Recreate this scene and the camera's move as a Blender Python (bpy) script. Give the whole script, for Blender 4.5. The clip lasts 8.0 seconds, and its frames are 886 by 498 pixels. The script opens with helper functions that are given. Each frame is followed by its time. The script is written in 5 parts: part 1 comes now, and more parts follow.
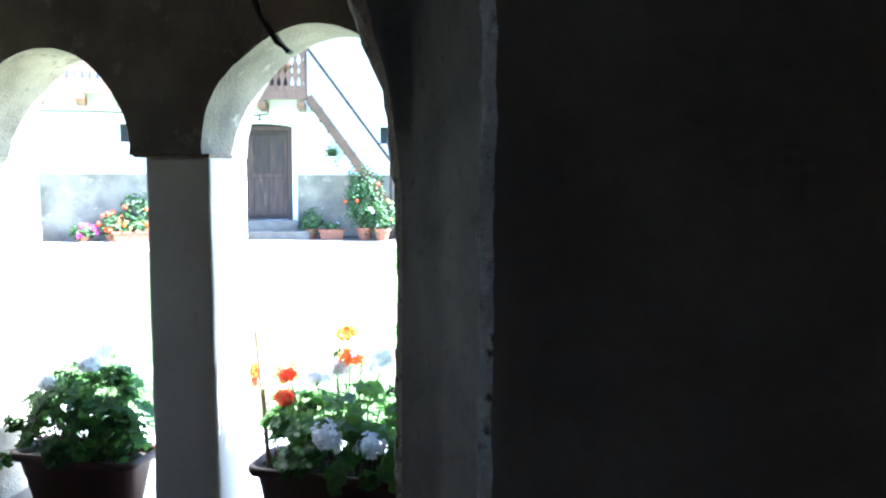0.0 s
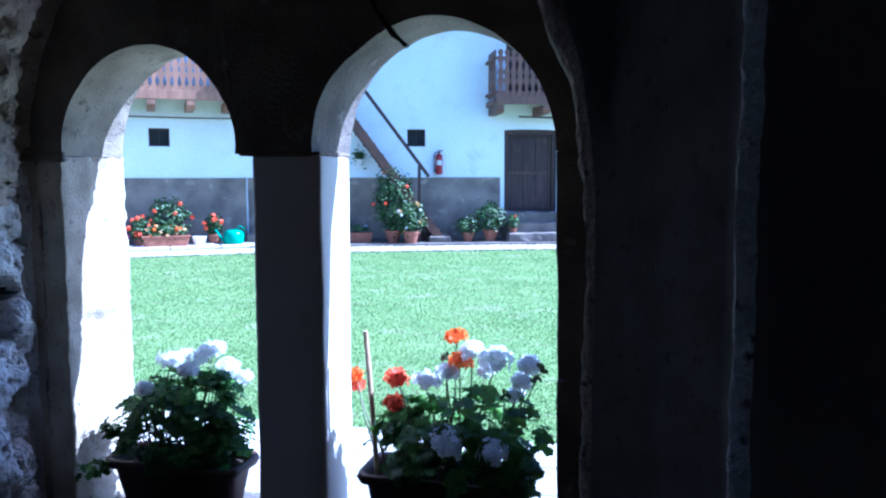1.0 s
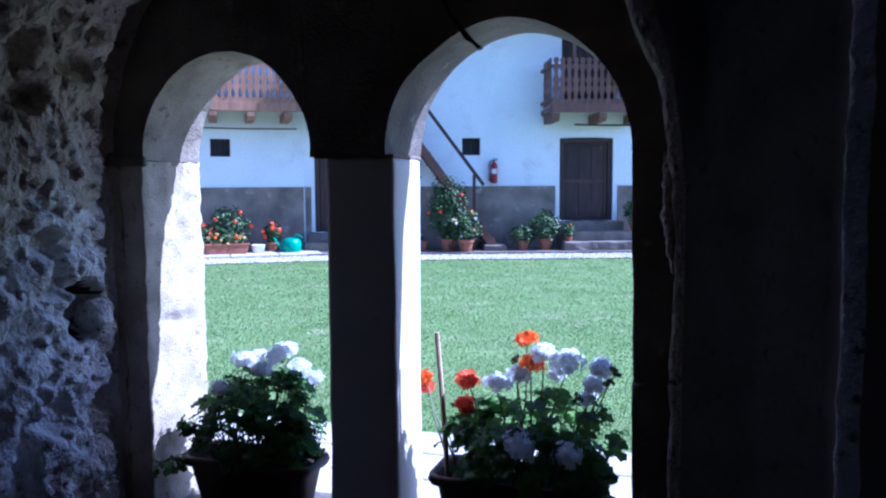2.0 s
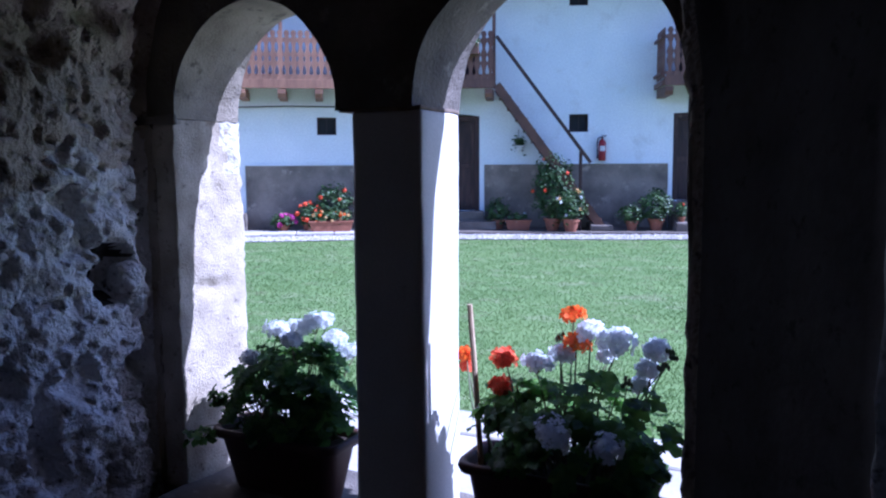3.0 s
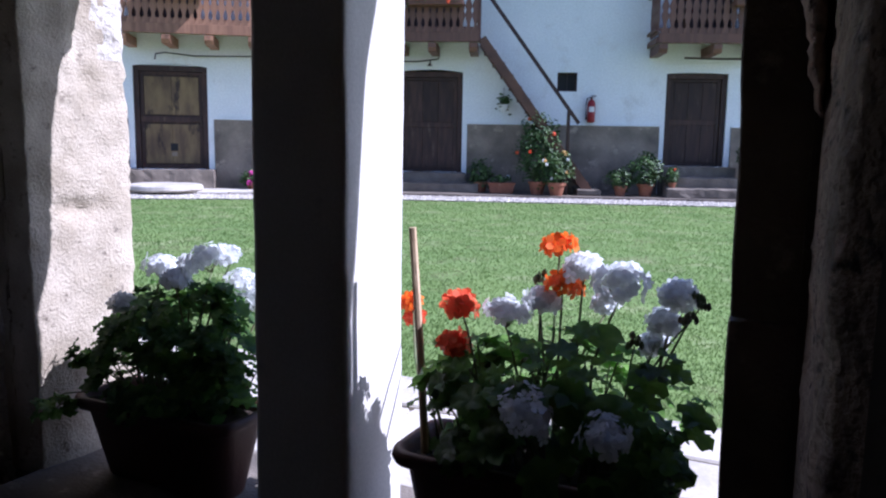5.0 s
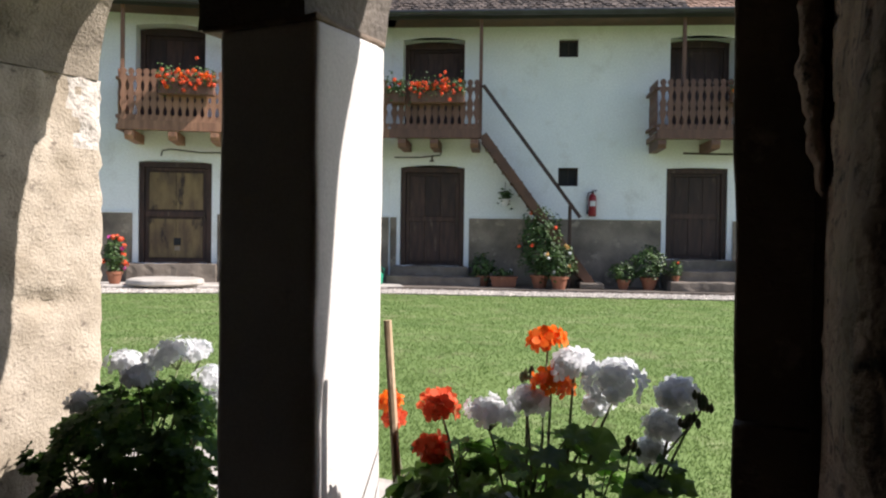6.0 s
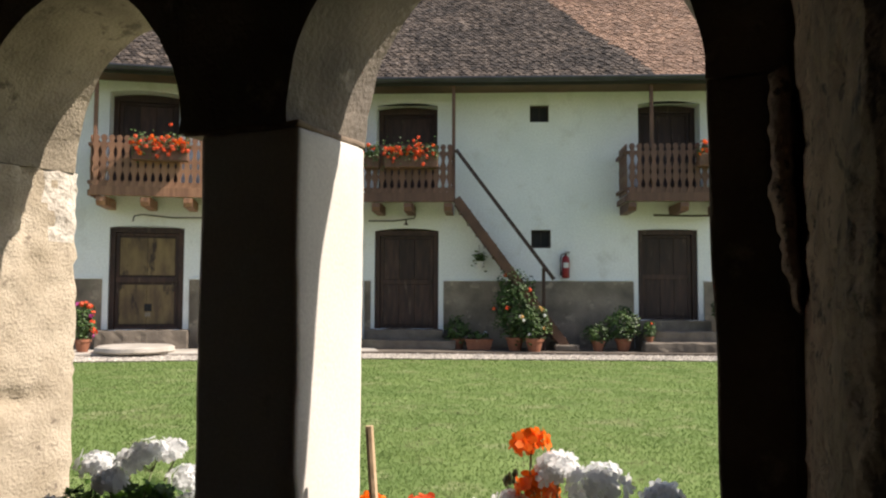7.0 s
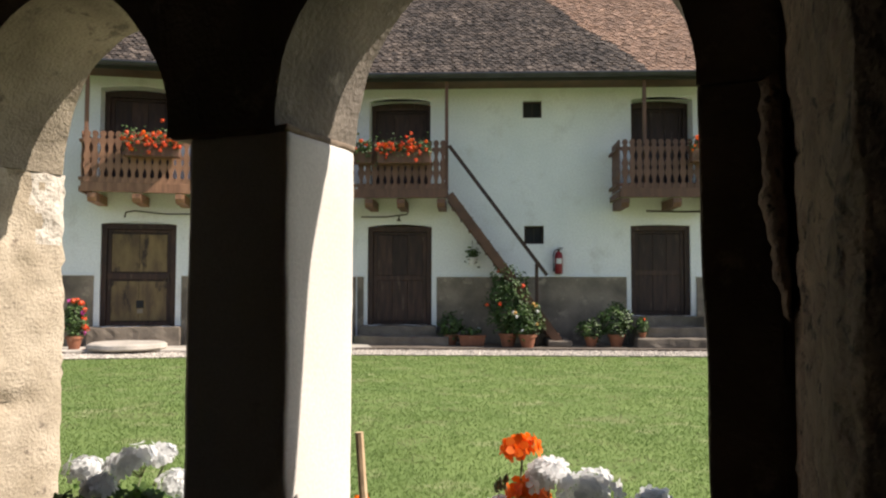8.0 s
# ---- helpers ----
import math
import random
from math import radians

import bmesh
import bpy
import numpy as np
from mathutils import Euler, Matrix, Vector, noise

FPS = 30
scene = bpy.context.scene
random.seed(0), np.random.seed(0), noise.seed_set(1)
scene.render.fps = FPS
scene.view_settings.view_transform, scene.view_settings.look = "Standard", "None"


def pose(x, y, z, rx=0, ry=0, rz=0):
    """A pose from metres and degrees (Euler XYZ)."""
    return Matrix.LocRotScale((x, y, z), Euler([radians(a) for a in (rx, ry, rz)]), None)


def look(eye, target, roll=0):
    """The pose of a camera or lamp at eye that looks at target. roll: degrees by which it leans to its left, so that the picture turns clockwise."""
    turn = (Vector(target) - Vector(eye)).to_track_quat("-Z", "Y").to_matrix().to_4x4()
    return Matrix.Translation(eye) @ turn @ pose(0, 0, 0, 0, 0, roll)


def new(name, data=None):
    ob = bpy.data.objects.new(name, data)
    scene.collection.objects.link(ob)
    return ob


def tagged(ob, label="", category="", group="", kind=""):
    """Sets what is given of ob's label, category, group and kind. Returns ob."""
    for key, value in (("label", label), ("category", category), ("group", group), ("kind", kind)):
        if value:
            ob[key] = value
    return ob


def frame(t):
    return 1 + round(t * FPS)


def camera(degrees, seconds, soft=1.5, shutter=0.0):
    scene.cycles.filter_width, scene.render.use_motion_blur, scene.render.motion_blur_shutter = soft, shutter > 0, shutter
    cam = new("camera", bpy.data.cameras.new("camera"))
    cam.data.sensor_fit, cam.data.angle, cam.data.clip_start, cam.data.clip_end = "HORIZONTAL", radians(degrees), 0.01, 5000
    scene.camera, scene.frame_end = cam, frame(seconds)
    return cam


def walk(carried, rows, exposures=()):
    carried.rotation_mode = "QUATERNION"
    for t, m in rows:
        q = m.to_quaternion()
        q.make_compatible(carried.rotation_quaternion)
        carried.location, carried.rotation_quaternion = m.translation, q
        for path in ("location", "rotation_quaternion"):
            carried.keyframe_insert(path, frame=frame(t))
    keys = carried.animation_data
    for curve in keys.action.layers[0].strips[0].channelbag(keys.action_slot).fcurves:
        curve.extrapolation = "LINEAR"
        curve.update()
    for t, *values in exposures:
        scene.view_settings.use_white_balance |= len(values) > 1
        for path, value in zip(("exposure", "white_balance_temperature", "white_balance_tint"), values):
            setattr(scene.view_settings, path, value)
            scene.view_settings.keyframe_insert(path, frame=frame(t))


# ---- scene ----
cam = camera(59.7, 8.0, soft=2.2)
PATH = [
    (0, (-0.916, -0.913, 1.359), (-0.644, 1.059, 1.167), 0.3),
    (0.3, (-0.992, -0.878, 1.347), (-0.78, 1.102, 1.16), -0.1),
    (0.5, (-1.071, -0.842, 1.351), (-0.831, 1.135, 1.168), 0.2),
    (0.8, (-1.186, -0.797, 1.342), (-0.947, 1.18, 1.157), -0.4),
    (1, (-1.259, -0.78, 1.338), (-1.015, 1.196, 1.154), -0.1),
    (1.5, (-1.339, -0.792, 1.34), (-1.17, 1.193, 1.172), 0.0),
    (2, (-1.329, -0.78, 1.311), (-1.217, 1.21, 1.153), -0.3),
    (3.5, (-0.973, -0.302, 1.195), (-1.241, 1.663, 0.939), -0.4),
    (4, (-1.063, -0.099, 1.162), (-1.257, 1.868, 0.859), 0.3),
    (5.5, (-0.976, 0.282, 0.956), (-1.123, 2.265, 0.746), 1.0),
    (6, (-0.963, 0.319, 0.982), (-1.129, 2.312, 0.949), 0.8),
    (6.5, (-0.971, 0.318, 1.019), (-1.1, 2.313, 1.092), 0.4),
    (7, (-0.979, 0.313, 1.073), (-1.078, 2.307, 1.191), 0.2),
    (7.5, (-0.977, 0.322, 1.085), (-1.059, 2.316, 1.207), 0.2),
    (8, (-0.973, 0.322, 1.094), (-1.055, 2.317, 1.199), 0.1),
]

EXPOSURES = [(0.0, 3.75, 4750, 6), (0.3, 2.9, 4320, 26), (0.6, 2.2, 4150, 31), (1.0, 1.62, 4050, 21), (1.5, 1.18, 4120, 27), (2.2, 0.98, 4250, 32), (3.5, 0.62, 4550, 35), (4.2, 0.57, 4780, 32), (5.4, 0.62, 5400, 26), (6.2, 0.42, 6500, 18), (7.0, 0.36, 6900, 17), (8.0, 0.36, 6900, 17)]
walk(cam, [(t, look(eye, target, roll)) for t, eye, target, roll in PATH], EXPOSURES)

# ---- light ----
TO_SUN = Vector((1.047, -0.069, 1.10)).normalized()
world = bpy.data.worlds.new("sky")
scene.world = world
world.use_nodes = True
wt = world.node_tree
sky = wt.nodes.new("ShaderNodeTexSky")
sky.sky_type = "NISHITA"
sky.sun_disc = False
sky.sun_elevation = math.asin(TO_SUN.z)
sky.sun_rotation = math.atan2(TO_SUN.x, TO_SUN.y)
wt.links.new(sky.outputs[0], wt.nodes["Background"].inputs[0])
wt.nodes["Background"].inputs[1].default_value = 0.12
sun_data = bpy.data.lights.new("sun", "SUN")
sun_data.energy, sun_data.angle, sun_data.color = 6.2, radians(0.5), (1.0, 0.95, 0.86)
sun = new("sun", sun_data)
sun.matrix_world = look(TO_SUN * 40, (0, 0, 0))


# ---- materials ----
def mat(name, a, b=None, rough=0.85, scale=6.0, fine=60.0, bump=0.3, depth=0.01, metal=0.0, spots=None, spot_scale=9.0,
        spot_at=0.62, rand=0.0, island=0.0, stretch=(1, 1, 1), sheer=0.0, pass_light=1.0, spec=0.4):
    """A weathered surface: two tones mixed by broad noise, a fine grain, spots of a third tone and fine relief."""
    m = bpy.data.materials.new(name)
    m.use_nodes = True
    t = m.node_tree
    n, l = t.nodes, t.links
    p = n["Principled BSDF"]
    b = b or tuple(c * 0.75 for c in a)
    co = n.new("ShaderNodeTexCoord")
    mp = n.new("ShaderNodeMapping")
    mp.inputs["Scale"].default_value = stretch
    l.new(co.outputs["Object"], mp.inputs[0])
    big = n.new("ShaderNodeTexNoise")
    big.inputs["Scale"].default_value, big.inputs["Detail"].default_value = scale, 6
    l.new(mp.outputs[0], big.inputs["Vector"])
    ramp = n.new("ShaderNodeMapRange")
    ramp.inputs[1].default_value, ramp.inputs[2].default_value = 0.35, 0.65
    l.new(big.outputs["Fac"], ramp.inputs[0])
    mix = n.new("ShaderNodeMix")
    mix.data_type = "RGBA"
    mix.inputs[6].default_value, mix.inputs[7].default_value = (*a, 1), (*b, 1)
    l.new(ramp.outputs[0], mix.inputs[0])
    out = mix.outputs[2]
    small = n.new("ShaderNodeTexNoise")
    small.inputs["Scale"].default_value, small.inputs["Detail"].default_value = fine, 4
    l.new(mp.outputs[0], small.inputs["Vector"])
    if spots:
        sn = n.new("ShaderNodeTexNoise")
        sn.inputs["Scale"].default_value, sn.inputs["Detail"].default_value, sn.inputs["Roughness"].default_value = spot_scale, 8, 0.65
        off = n.new("ShaderNodeVectorMath")
        off.inputs[1].default_value = (13.1, 7.7, 3.3)
        l.new(mp.outputs[0], off.inputs[0])
        l.new(off.outputs[0], sn.inputs["Vector"])
        sr = n.new("ShaderNodeMapRange")
        sr.inputs[1].default_value, sr.inputs[2].default_value = spot_at, spot_at + 0.1
        l.new(sn.outputs["Fac"], sr.inputs[0])
        m2 = n.new("ShaderNodeMix")
        m2.data_type = "RGBA"
        l.new(sr.outputs[0], m2.inputs[0])
        l.new(out, m2.inputs[6])
        m2.inputs[7].default_value = (*spots, 1)
        out = m2.outputs[2]
    hsv = n.new("ShaderNodeHueSaturation")
    val = n.new("ShaderNodeMapRange")
    val.inputs[3].default_value, val.inputs[4].default_value = 0.82, 1.18
    l.new(small.outputs["Fac"], val.inputs[0])
    fac = val.outputs[0]
    if rand or island:
        src = n.new("ShaderNodeObjectInfo").outputs["Random"] if rand else n.new("ShaderNodeNewGeometry").outputs["Random Per Island"]
        rr = n.new("ShaderNodeMapRange")
        amount = rand or island
        rr.inputs[3].default_value, rr.inputs[4].default_value = 1 - amount, 1 + amount
        l.new(src, rr.inputs[0])
        mul = n.new("ShaderNodeMath")
        mul.operation = "MULTIPLY"
        l.new(fac, mul.inputs[0])
        l.new(rr.outputs[0], mul.inputs[1])
        fac = mul.outputs[0]
    l.new(fac, hsv.inputs["Value"])
    l.new(out, hsv.inputs["Color"])
    l.new(hsv.outputs[0], p.inputs["Base Color"])
    p.inputs["Roughness"].default_value, p.inputs["Metallic"].default_value = rough, metal
    p.inputs["Specular IOR Level"].default_value = spec
    if bump:
        add = n.new("ShaderNodeMath")
        add.operation = "MULTIPLY_ADD"
        add.inputs[1].default_value = 0.5
        l.new(small.outputs["Fac"], add.inputs[0])
        l.new(big.outputs["Fac"], add.inputs[2])
        bp = n.new("ShaderNodeBump")
        bp.inputs["Strength"].default_value, bp.inputs["Distance"].default_value = bump, depth
        l.new(add.outputs[0], bp.inputs["Height"])
        l.new(bp.outputs[0], p.inputs["Normal"])
    if sheer:
        tr = n.new("ShaderNodeBsdfTranslucent")
        thin = n.new("ShaderNodeHueSaturation")
        thin.inputs["Value"].default_value = pass_light
        l.new(hsv.outputs[0], thin.inputs["Color"])
        l.new(thin.outputs[0], tr.inputs[0])
        ms = n.new("ShaderNodeMixShader")
        ms.inputs[0].default_value = sheer
        l.new(p.outputs[0], ms.inputs[1])
        l.new(tr.outputs[0], ms.inputs[2])
        l.new(ms.outputs[0], n["Material Output"].inputs[0])
    return m


LIME = mat("lime_plaster", (0.84, 0.86, 0.83), (0.76, 0.79, 0.77), scale=0.9, fine=30, bump=0.25, depth=0.01, spots=(0.72, 0.73, 0.69), spot_scale=1.2, spot_at=0.56)
DADO = mat("grey_cement", (0.30, 0.25, 0.185), (0.125, 0.105, 0.08), scale=1.6, fine=30, bump=0.6, spots=(0.39, 0.33, 0.24), spot_scale=3.0, spot_at=0.57)
STONE = mat("cut_stone", (0.20, 0.17, 0.134), (0.115, 0.098, 0.079), scale=5, fine=80, bump=0.8, depth=0.012, spots=(0.28, 0.247, 0.203), spot_scale=11, spot_at=0.59)
SHAFT = mat("dressed_stone", (0.63, 0.60, 0.55), (0.56, 0.53, 0.48), scale=3, fine=120, bump=0.3, depth=0.005, spots=(0.42, 0.40, 0.37), spot_scale=10, spot_at=0.64)
# one stone twice: lighter for the sunlit jamb, darker for the shaded soffit
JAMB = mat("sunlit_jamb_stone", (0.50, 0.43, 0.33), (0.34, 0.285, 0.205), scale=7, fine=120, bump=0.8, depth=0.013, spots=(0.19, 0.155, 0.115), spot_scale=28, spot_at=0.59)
SOFFIT = mat("shaded_stained_soffit", (0.34, 0.29, 0.215), (0.20, 0.168, 0.12), scale=7, fine=120, bump=0.8, depth=0.013, spots=(0.13, 0.108, 0.08), spot_scale=14, spot_at=0.57)
LUMP = mat("white_lime_mortar", (0.60, 0.555, 0.48), (0.40, 0.36, 0.30), scale=22, fine=90, bump=1.0, depth=0.014, spots=(0.22, 0.19, 0.15), spot_scale=40, spot_at=0.57)
# the rough plaster again, paler where the recess catches light from the arches
LITWALL = mat("lit_pitted_wall", (0.80, 0.76, 0.72), (0.62, 0.57, 0.52), scale=11, fine=60, bump=1.0, depth=0.035, spots=(0.12, 0.10, 0.09), spot_scale=28, spot_at=0.57)
ROUGH = mat("rough_plaster", (0.34, 0.255, 0.185), (0.19, 0.142, 0.104), scale=22, fine=100, bump=1.0, depth=0.03, spots=(0.045, 0.035, 0.027), spot_scale=55, spot_at=0.55, stretch=(1, 0.25, 0.75))
BROWNWALL = mat("brown_crumbling_render", (0.56, 0.47, 0.38), (0.38, 0.31, 0.24), scale=10, fine=60, bump=1.0, depth=0.035, spots=(0.11, 0.09, 0.075), spot_scale=22, spot_at=0.56)
# same plaster, darkened because the splay turns away from the light
SPLAY = mat("shaded_splay_render", (0.13, 0.108, 0.088), (0.09, 0.075, 0.061), scale=9, fine=60, bump=0.25, depth=0.008, spots=(0.055, 0.046, 0.038), spot_scale=30, spot_at=0.58)
MORTAR = mat("brown_mortar", (0.22, 0.165, 0.115), (0.14, 0.105, 0.075), scale=18, fine=90, bump=0.7, depth=0.008)
SOOT = mat("dark_gallery_plaster", (0.34, 0.265, 0.215), (0.22, 0.17, 0.14), scale=3, fine=40, bump=0.5)
HOLLOW = mat("shaded_hollow_stone", (0.06, 0.05, 0.042), (0.035, 0.03, 0.026), scale=12, fine=60, bump=0.8, depth=0.02)
FLOOR = mat("worn_floor", (0.09, 0.08, 0.07), (0.06, 0.055, 0.05), scale=3, fine=50, bump=0.4)
GRASS = mat("turf", (0.172, 0.24, 0.08), (0.13, 0.195, 0.062), scale=1.3, fine=50, bump=0.2, depth=0.012, spots=(0.235, 0.265, 0.125), spot_scale=2.2, spot_at=0.55, spec=0.1)
BLADE = mat("grass_blade", (0.195, 0.275, 0.09), (0.15, 0.23, 0.072), scale=1.3, fine=9, bump=0, spots=(0.285, 0.315, 0.155), spot_scale=2.2, spot_at=0.54, island=0.12, sheer=0.55, spec=0.15)
GRAVEL = mat("gravel", (0.44, 0.40, 0.34), (0.32, 0.29, 0.25), scale=14, fine=60, bump=0.8, depth=0.02)
PEBBLE = mat("pebble", (0.50, 0.455, 0.39), (0.34, 0.31, 0.27), scale=5, fine=60, bump=0.2, island=0.4)
FLAGS = mat("pale_flagstone", (0.50, 0.46, 0.40), (0.38, 0.35, 0.30), scale=3, fine=50, bump=0.5, rand=0.12)
PAVING = mat("paving_stone", (0.15, 0.125, 0.098), (0.09, 0.075, 0.06), scale=2, fine=40, bump=0.5, rand=0.12)
STEP = mat("step_stone", (0.215, 0.18, 0.14), (0.125, 0.105, 0.083), scale=3, fine=40, bump=0.7, depth=0.015, rand=0.1)
DOORWOOD = mat("dark_door_wood", (0.062, 0.032, 0.022), (0.034, 0.019, 0.014), rough=0.6, scale=3, fine=30, bump=0.5, stretch=(5, 5, 0.9), rand=0.3, spots=(0.12, 0.085, 0.062), spot_scale=2.2, spot_at=0.60)
OLDDOOR = mat("old_door_panel", (0.235, 0.165, 0.075), (0.12, 0.08, 0.045), rough=0.7, scale=2.5, fine=40, bump=0.5, stretch=(2.5, 2.5, 0.9), rand=0.15, spots=(0.045, 0.03, 0.022), spot_scale=2.4, spot_at=0.55)
BALWOOD = mat("balcony_wood", (0.165, 0.083, 0.053), (0.11, 0.057, 0.038), rough=0.6, scale=4, fine=40, bump=0.4, stretch=(4, 4, 0.6), rand=0.15)
# balcony wood lightened to stand in for the sun on the wing
SUNWOOD = mat("sunlit_balcony_wood", (0.31, 0.16, 0.09), (0.20, 0.10, 0.058), rough=0.6, scale=4, fine=40, bump=0.4, stretch=(4, 4, 0.6), rand=0.2)
STAIRWOOD = mat("stair_wood", (0.125, 0.062, 0.036), (0.08, 0.042, 0.027), rough=0.6, scale=4, fine=40, bump=0.4, rand=0.1)
IRON = mat("dark_metal", (0.06, 0.05, 0.045), (0.09, 0.06, 0.045), rough=0.5, scale=8, fine=60, bump=0.2, metal=0.6)
GUTTER = mat("zinc_gutter", (0.07, 0.075, 0.085), (0.05, 0.05, 0.055), rough=0.5, scale=3, fine=30, bump=0.1, metal=0.5)
SUNTILE = mat("sunlit_roof_tile", (0.29, 0.185, 0.125), (0.21, 0.135, 0.095), scale=1.2, fine=40, bump=0.4, island=0.28)
TILE = mat("roof_tile", (0.085, 0.066, 0.052), (0.050, 0.041, 0.034), scale=1.0, fine=30, bump=0.4, rand=0.7, spots=(0.24, 0.205, 0.17), spot_scale=12, spot_at=0.60)
TILES = mat("roof_tiles_far", (0.085, 0.066, 0.052), (0.050, 0.041, 0.034), scale=1.0, fine=30, bump=0.4, island=0.7, spots=(0.24, 0.205, 0.17), spot_scale=12, spot_at=0.60)
# near-black in place of shade: rooms, openings, hole, crack and roof deck
VOID = mat("shade_black", (0.02, 0.02, 0.02), (0.03, 0.03, 0.03), scale=3, bump=0)
TERRA = mat("terracotta", (0.32, 0.13, 0.07), (0.24, 0.095, 0.052), scale=8, fine=60, bump=0.25, spots=(0.40, 0.26, 0.18), spot_scale=10, spot_at=0.62)
PLANTER = mat("brown_planter", (0.085, 0.037, 0.026), (0.06, 0.027, 0.02), rough=0.6, scale=10, fine=80, bump=0.15)
SOIL = mat("soil", (0.05, 0.035, 0.025), (0.03, 0.022, 0.016), scale=30, fine=120, bump=1.0, depth=0.02)
LEAF = mat("geranium_leaf", (0.12, 0.20, 0.042), (0.06, 0.125, 0.03), rough=0.5, scale=20, fine=120, bump=0.3, depth=0.003, rand=0.35, sheer=0.5, pass_light=1.9)
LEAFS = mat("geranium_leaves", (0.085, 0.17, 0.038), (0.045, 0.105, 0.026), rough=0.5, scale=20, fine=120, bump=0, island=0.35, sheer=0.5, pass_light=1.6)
FARLEAF = mat("shrub_leaf", (0.085, 0.145, 0.038), (0.04, 0.082, 0.024), rough=0.5, scale=4, fine=30, bump=0, island=0.45, sheer=0.3)
STEM = mat("green_stem", (0.10, 0.15, 0.05), (0.12, 0.10, 0.05), rough=0.6, scale=20, fine=60, bump=0.1)
WHITEP = mat("white_petal", (0.84, 0.85, 0.84), (0.77, 0.78, 0.78), rough=0.6, scale=30, fine=60, bump=0, island=0.08, sheer=0.5, pass_light=1.08)
ORANGEP = mat("orange_petal", (0.95, 0.24, 0.012), (0.85, 0.15, 0.01), rough=0.6, scale=30, fine=60, bump=0, island=0.12, sheer=0.4)
REDP = mat("coral_petal", (0.90, 0.19, 0.07), (0.78, 0.11, 0.04), rough=0.6, scale=30, fine=60, bump=0, island=0.12, sheer=0.4)
PINKP = mat("pink_petal", (0.65, 0.10, 0.38), (0.50, 0.06, 0.28), rough=0.6, scale=30, fine=60, bump=0, island=0.15, sheer=0.4)
YELLOWP = mat("yellow_petal", (0.80, 0.60, 0.28), (0.75, 0.48, 0.18), rough=0.6, scale=30, fine=60, bump=0, island=0.15, sheer=0.4)
BAMBOO = mat("cane", (0.66, 0.50, 0.32), (0.52, 0.38, 0.23), scale=20, fine=80, bump=0.2)
REDPAINT = mat("red_enamel", (0.26, 0.014, 0.014), (0.22, 0.012, 0.012), rough=0.35, scale=8, fine=60, bump=0.02)
PAPER = mat("label_paper", (0.7, 0.7, 0.66), (0.62, 0.62, 0.58), rough=0.7, scale=20, fine=90, bump=0)
BLACK = mat("black_rubber", (0.02, 0.02, 0.02), (0.03, 0.03, 0.03), rough=0.5, scale=20, fine=90, bump=0.1)
GREENPL = mat("green_plastic", (0.02, 0.28, 0.16), (0.02, 0.24, 0.14), rough=0.4, scale=8, fine=60, bump=0.05)
WHITEPL = mat("white_plastic", (0.75, 0.75, 0.73), (0.68, 0.68, 0.66), rough=0.45, scale=8, fine=60, bump=0.05)


# ---- mesh helpers ----
def part(name, bm, material, parent=None, label="", smooth=False):
    """Links a bmesh as one mesh object, under a parent if one is given."""
    me = bpy.data.meshes.new(name)
    bmesh.ops.recalc_face_normals(bm, faces=bm.faces)
    bm.to_mesh(me)
    bm.free()
    me.materials.append(material)
    if smooth:
        for f in me.polygons:
            f.use_smooth = True
    ob = new(name, me)
    ob.parent = parent
    if label:
        tagged(ob, label)
    return ob


def share(name, me, parent, m):
    """One more object on a mesh that other pieces use too."""
    ob = new(name, me)
    ob.parent = parent
    ob.matrix_basis = m
    return ob


def mesh_of(bm, name, material):
    me = bpy.data.meshes.new(name)
    bmesh.ops.recalc_face_normals(bm, faces=bm.faces)
    bm.to_mesh(me)
    bm.free()
    me.materials.append(material)
    return me


def from_lists(name, verts, faces, material, parent=None, label=""):
    me = bpy.data.meshes.new(name)
    me.from_pydata(verts, [], faces)
    me.materials.append(material)
    ob = new(name, me)
    ob.parent = parent
    if label:
        tagged(ob, label)
    return ob


def thing(name, m, label, category, group="", kind=""):
    ob = new(name)
    ob.empty_display_size = 0.1
    ob.matrix_basis = m
    return tagged(ob, label, category, group, kind)


def box(x0, x1, y0, y1, z0, z1, bevel=0.0, bm=None, seg=1):
    bm = bm or bmesh.new()
    vs = bmesh.ops.create_cube(bm, size=1.0)["verts"]
    for w in vs:
        w.co = Vector((x0 + (w.co.x + 0.5) * (x1 - x0), y0 + (w.co.y + 0.5) * (y1 - y0), z0 + (w.co.z + 0.5) * (z1 - z0)))
    if bevel:
        es = list({e for w in vs for e in w.link_edges})
        bmesh.ops.bevel(bm, geom=es, offset=bevel, segments=seg, affect="EDGES", profile=0.6)
    return bm


def cut(bm, size, rounds=6):
    """Divides the long edges until none is longer than size."""
    for _ in range(rounds):
        es = [e for e in bm.edges if e.calc_length() > size]
        if not es:
            break
        bmesh.ops.subdivide_edges(bm, edges=es, cuts=1, use_grid_fill=True)
    return bm


def worn(bm, amount, scale, seed=0.0, keep=None):
    for w in bm.verts:
        if keep and not keep(w.co):
            continue
        d = noise.noise_vector(w.co * scale + Vector((seed, seed * 1.7, -seed)))
        e = noise.noise_vector(w.co * scale * 4.3 + Vector((seed, 9, seed)))
        w.co += d * amount + e * amount * 0.35
    return bm


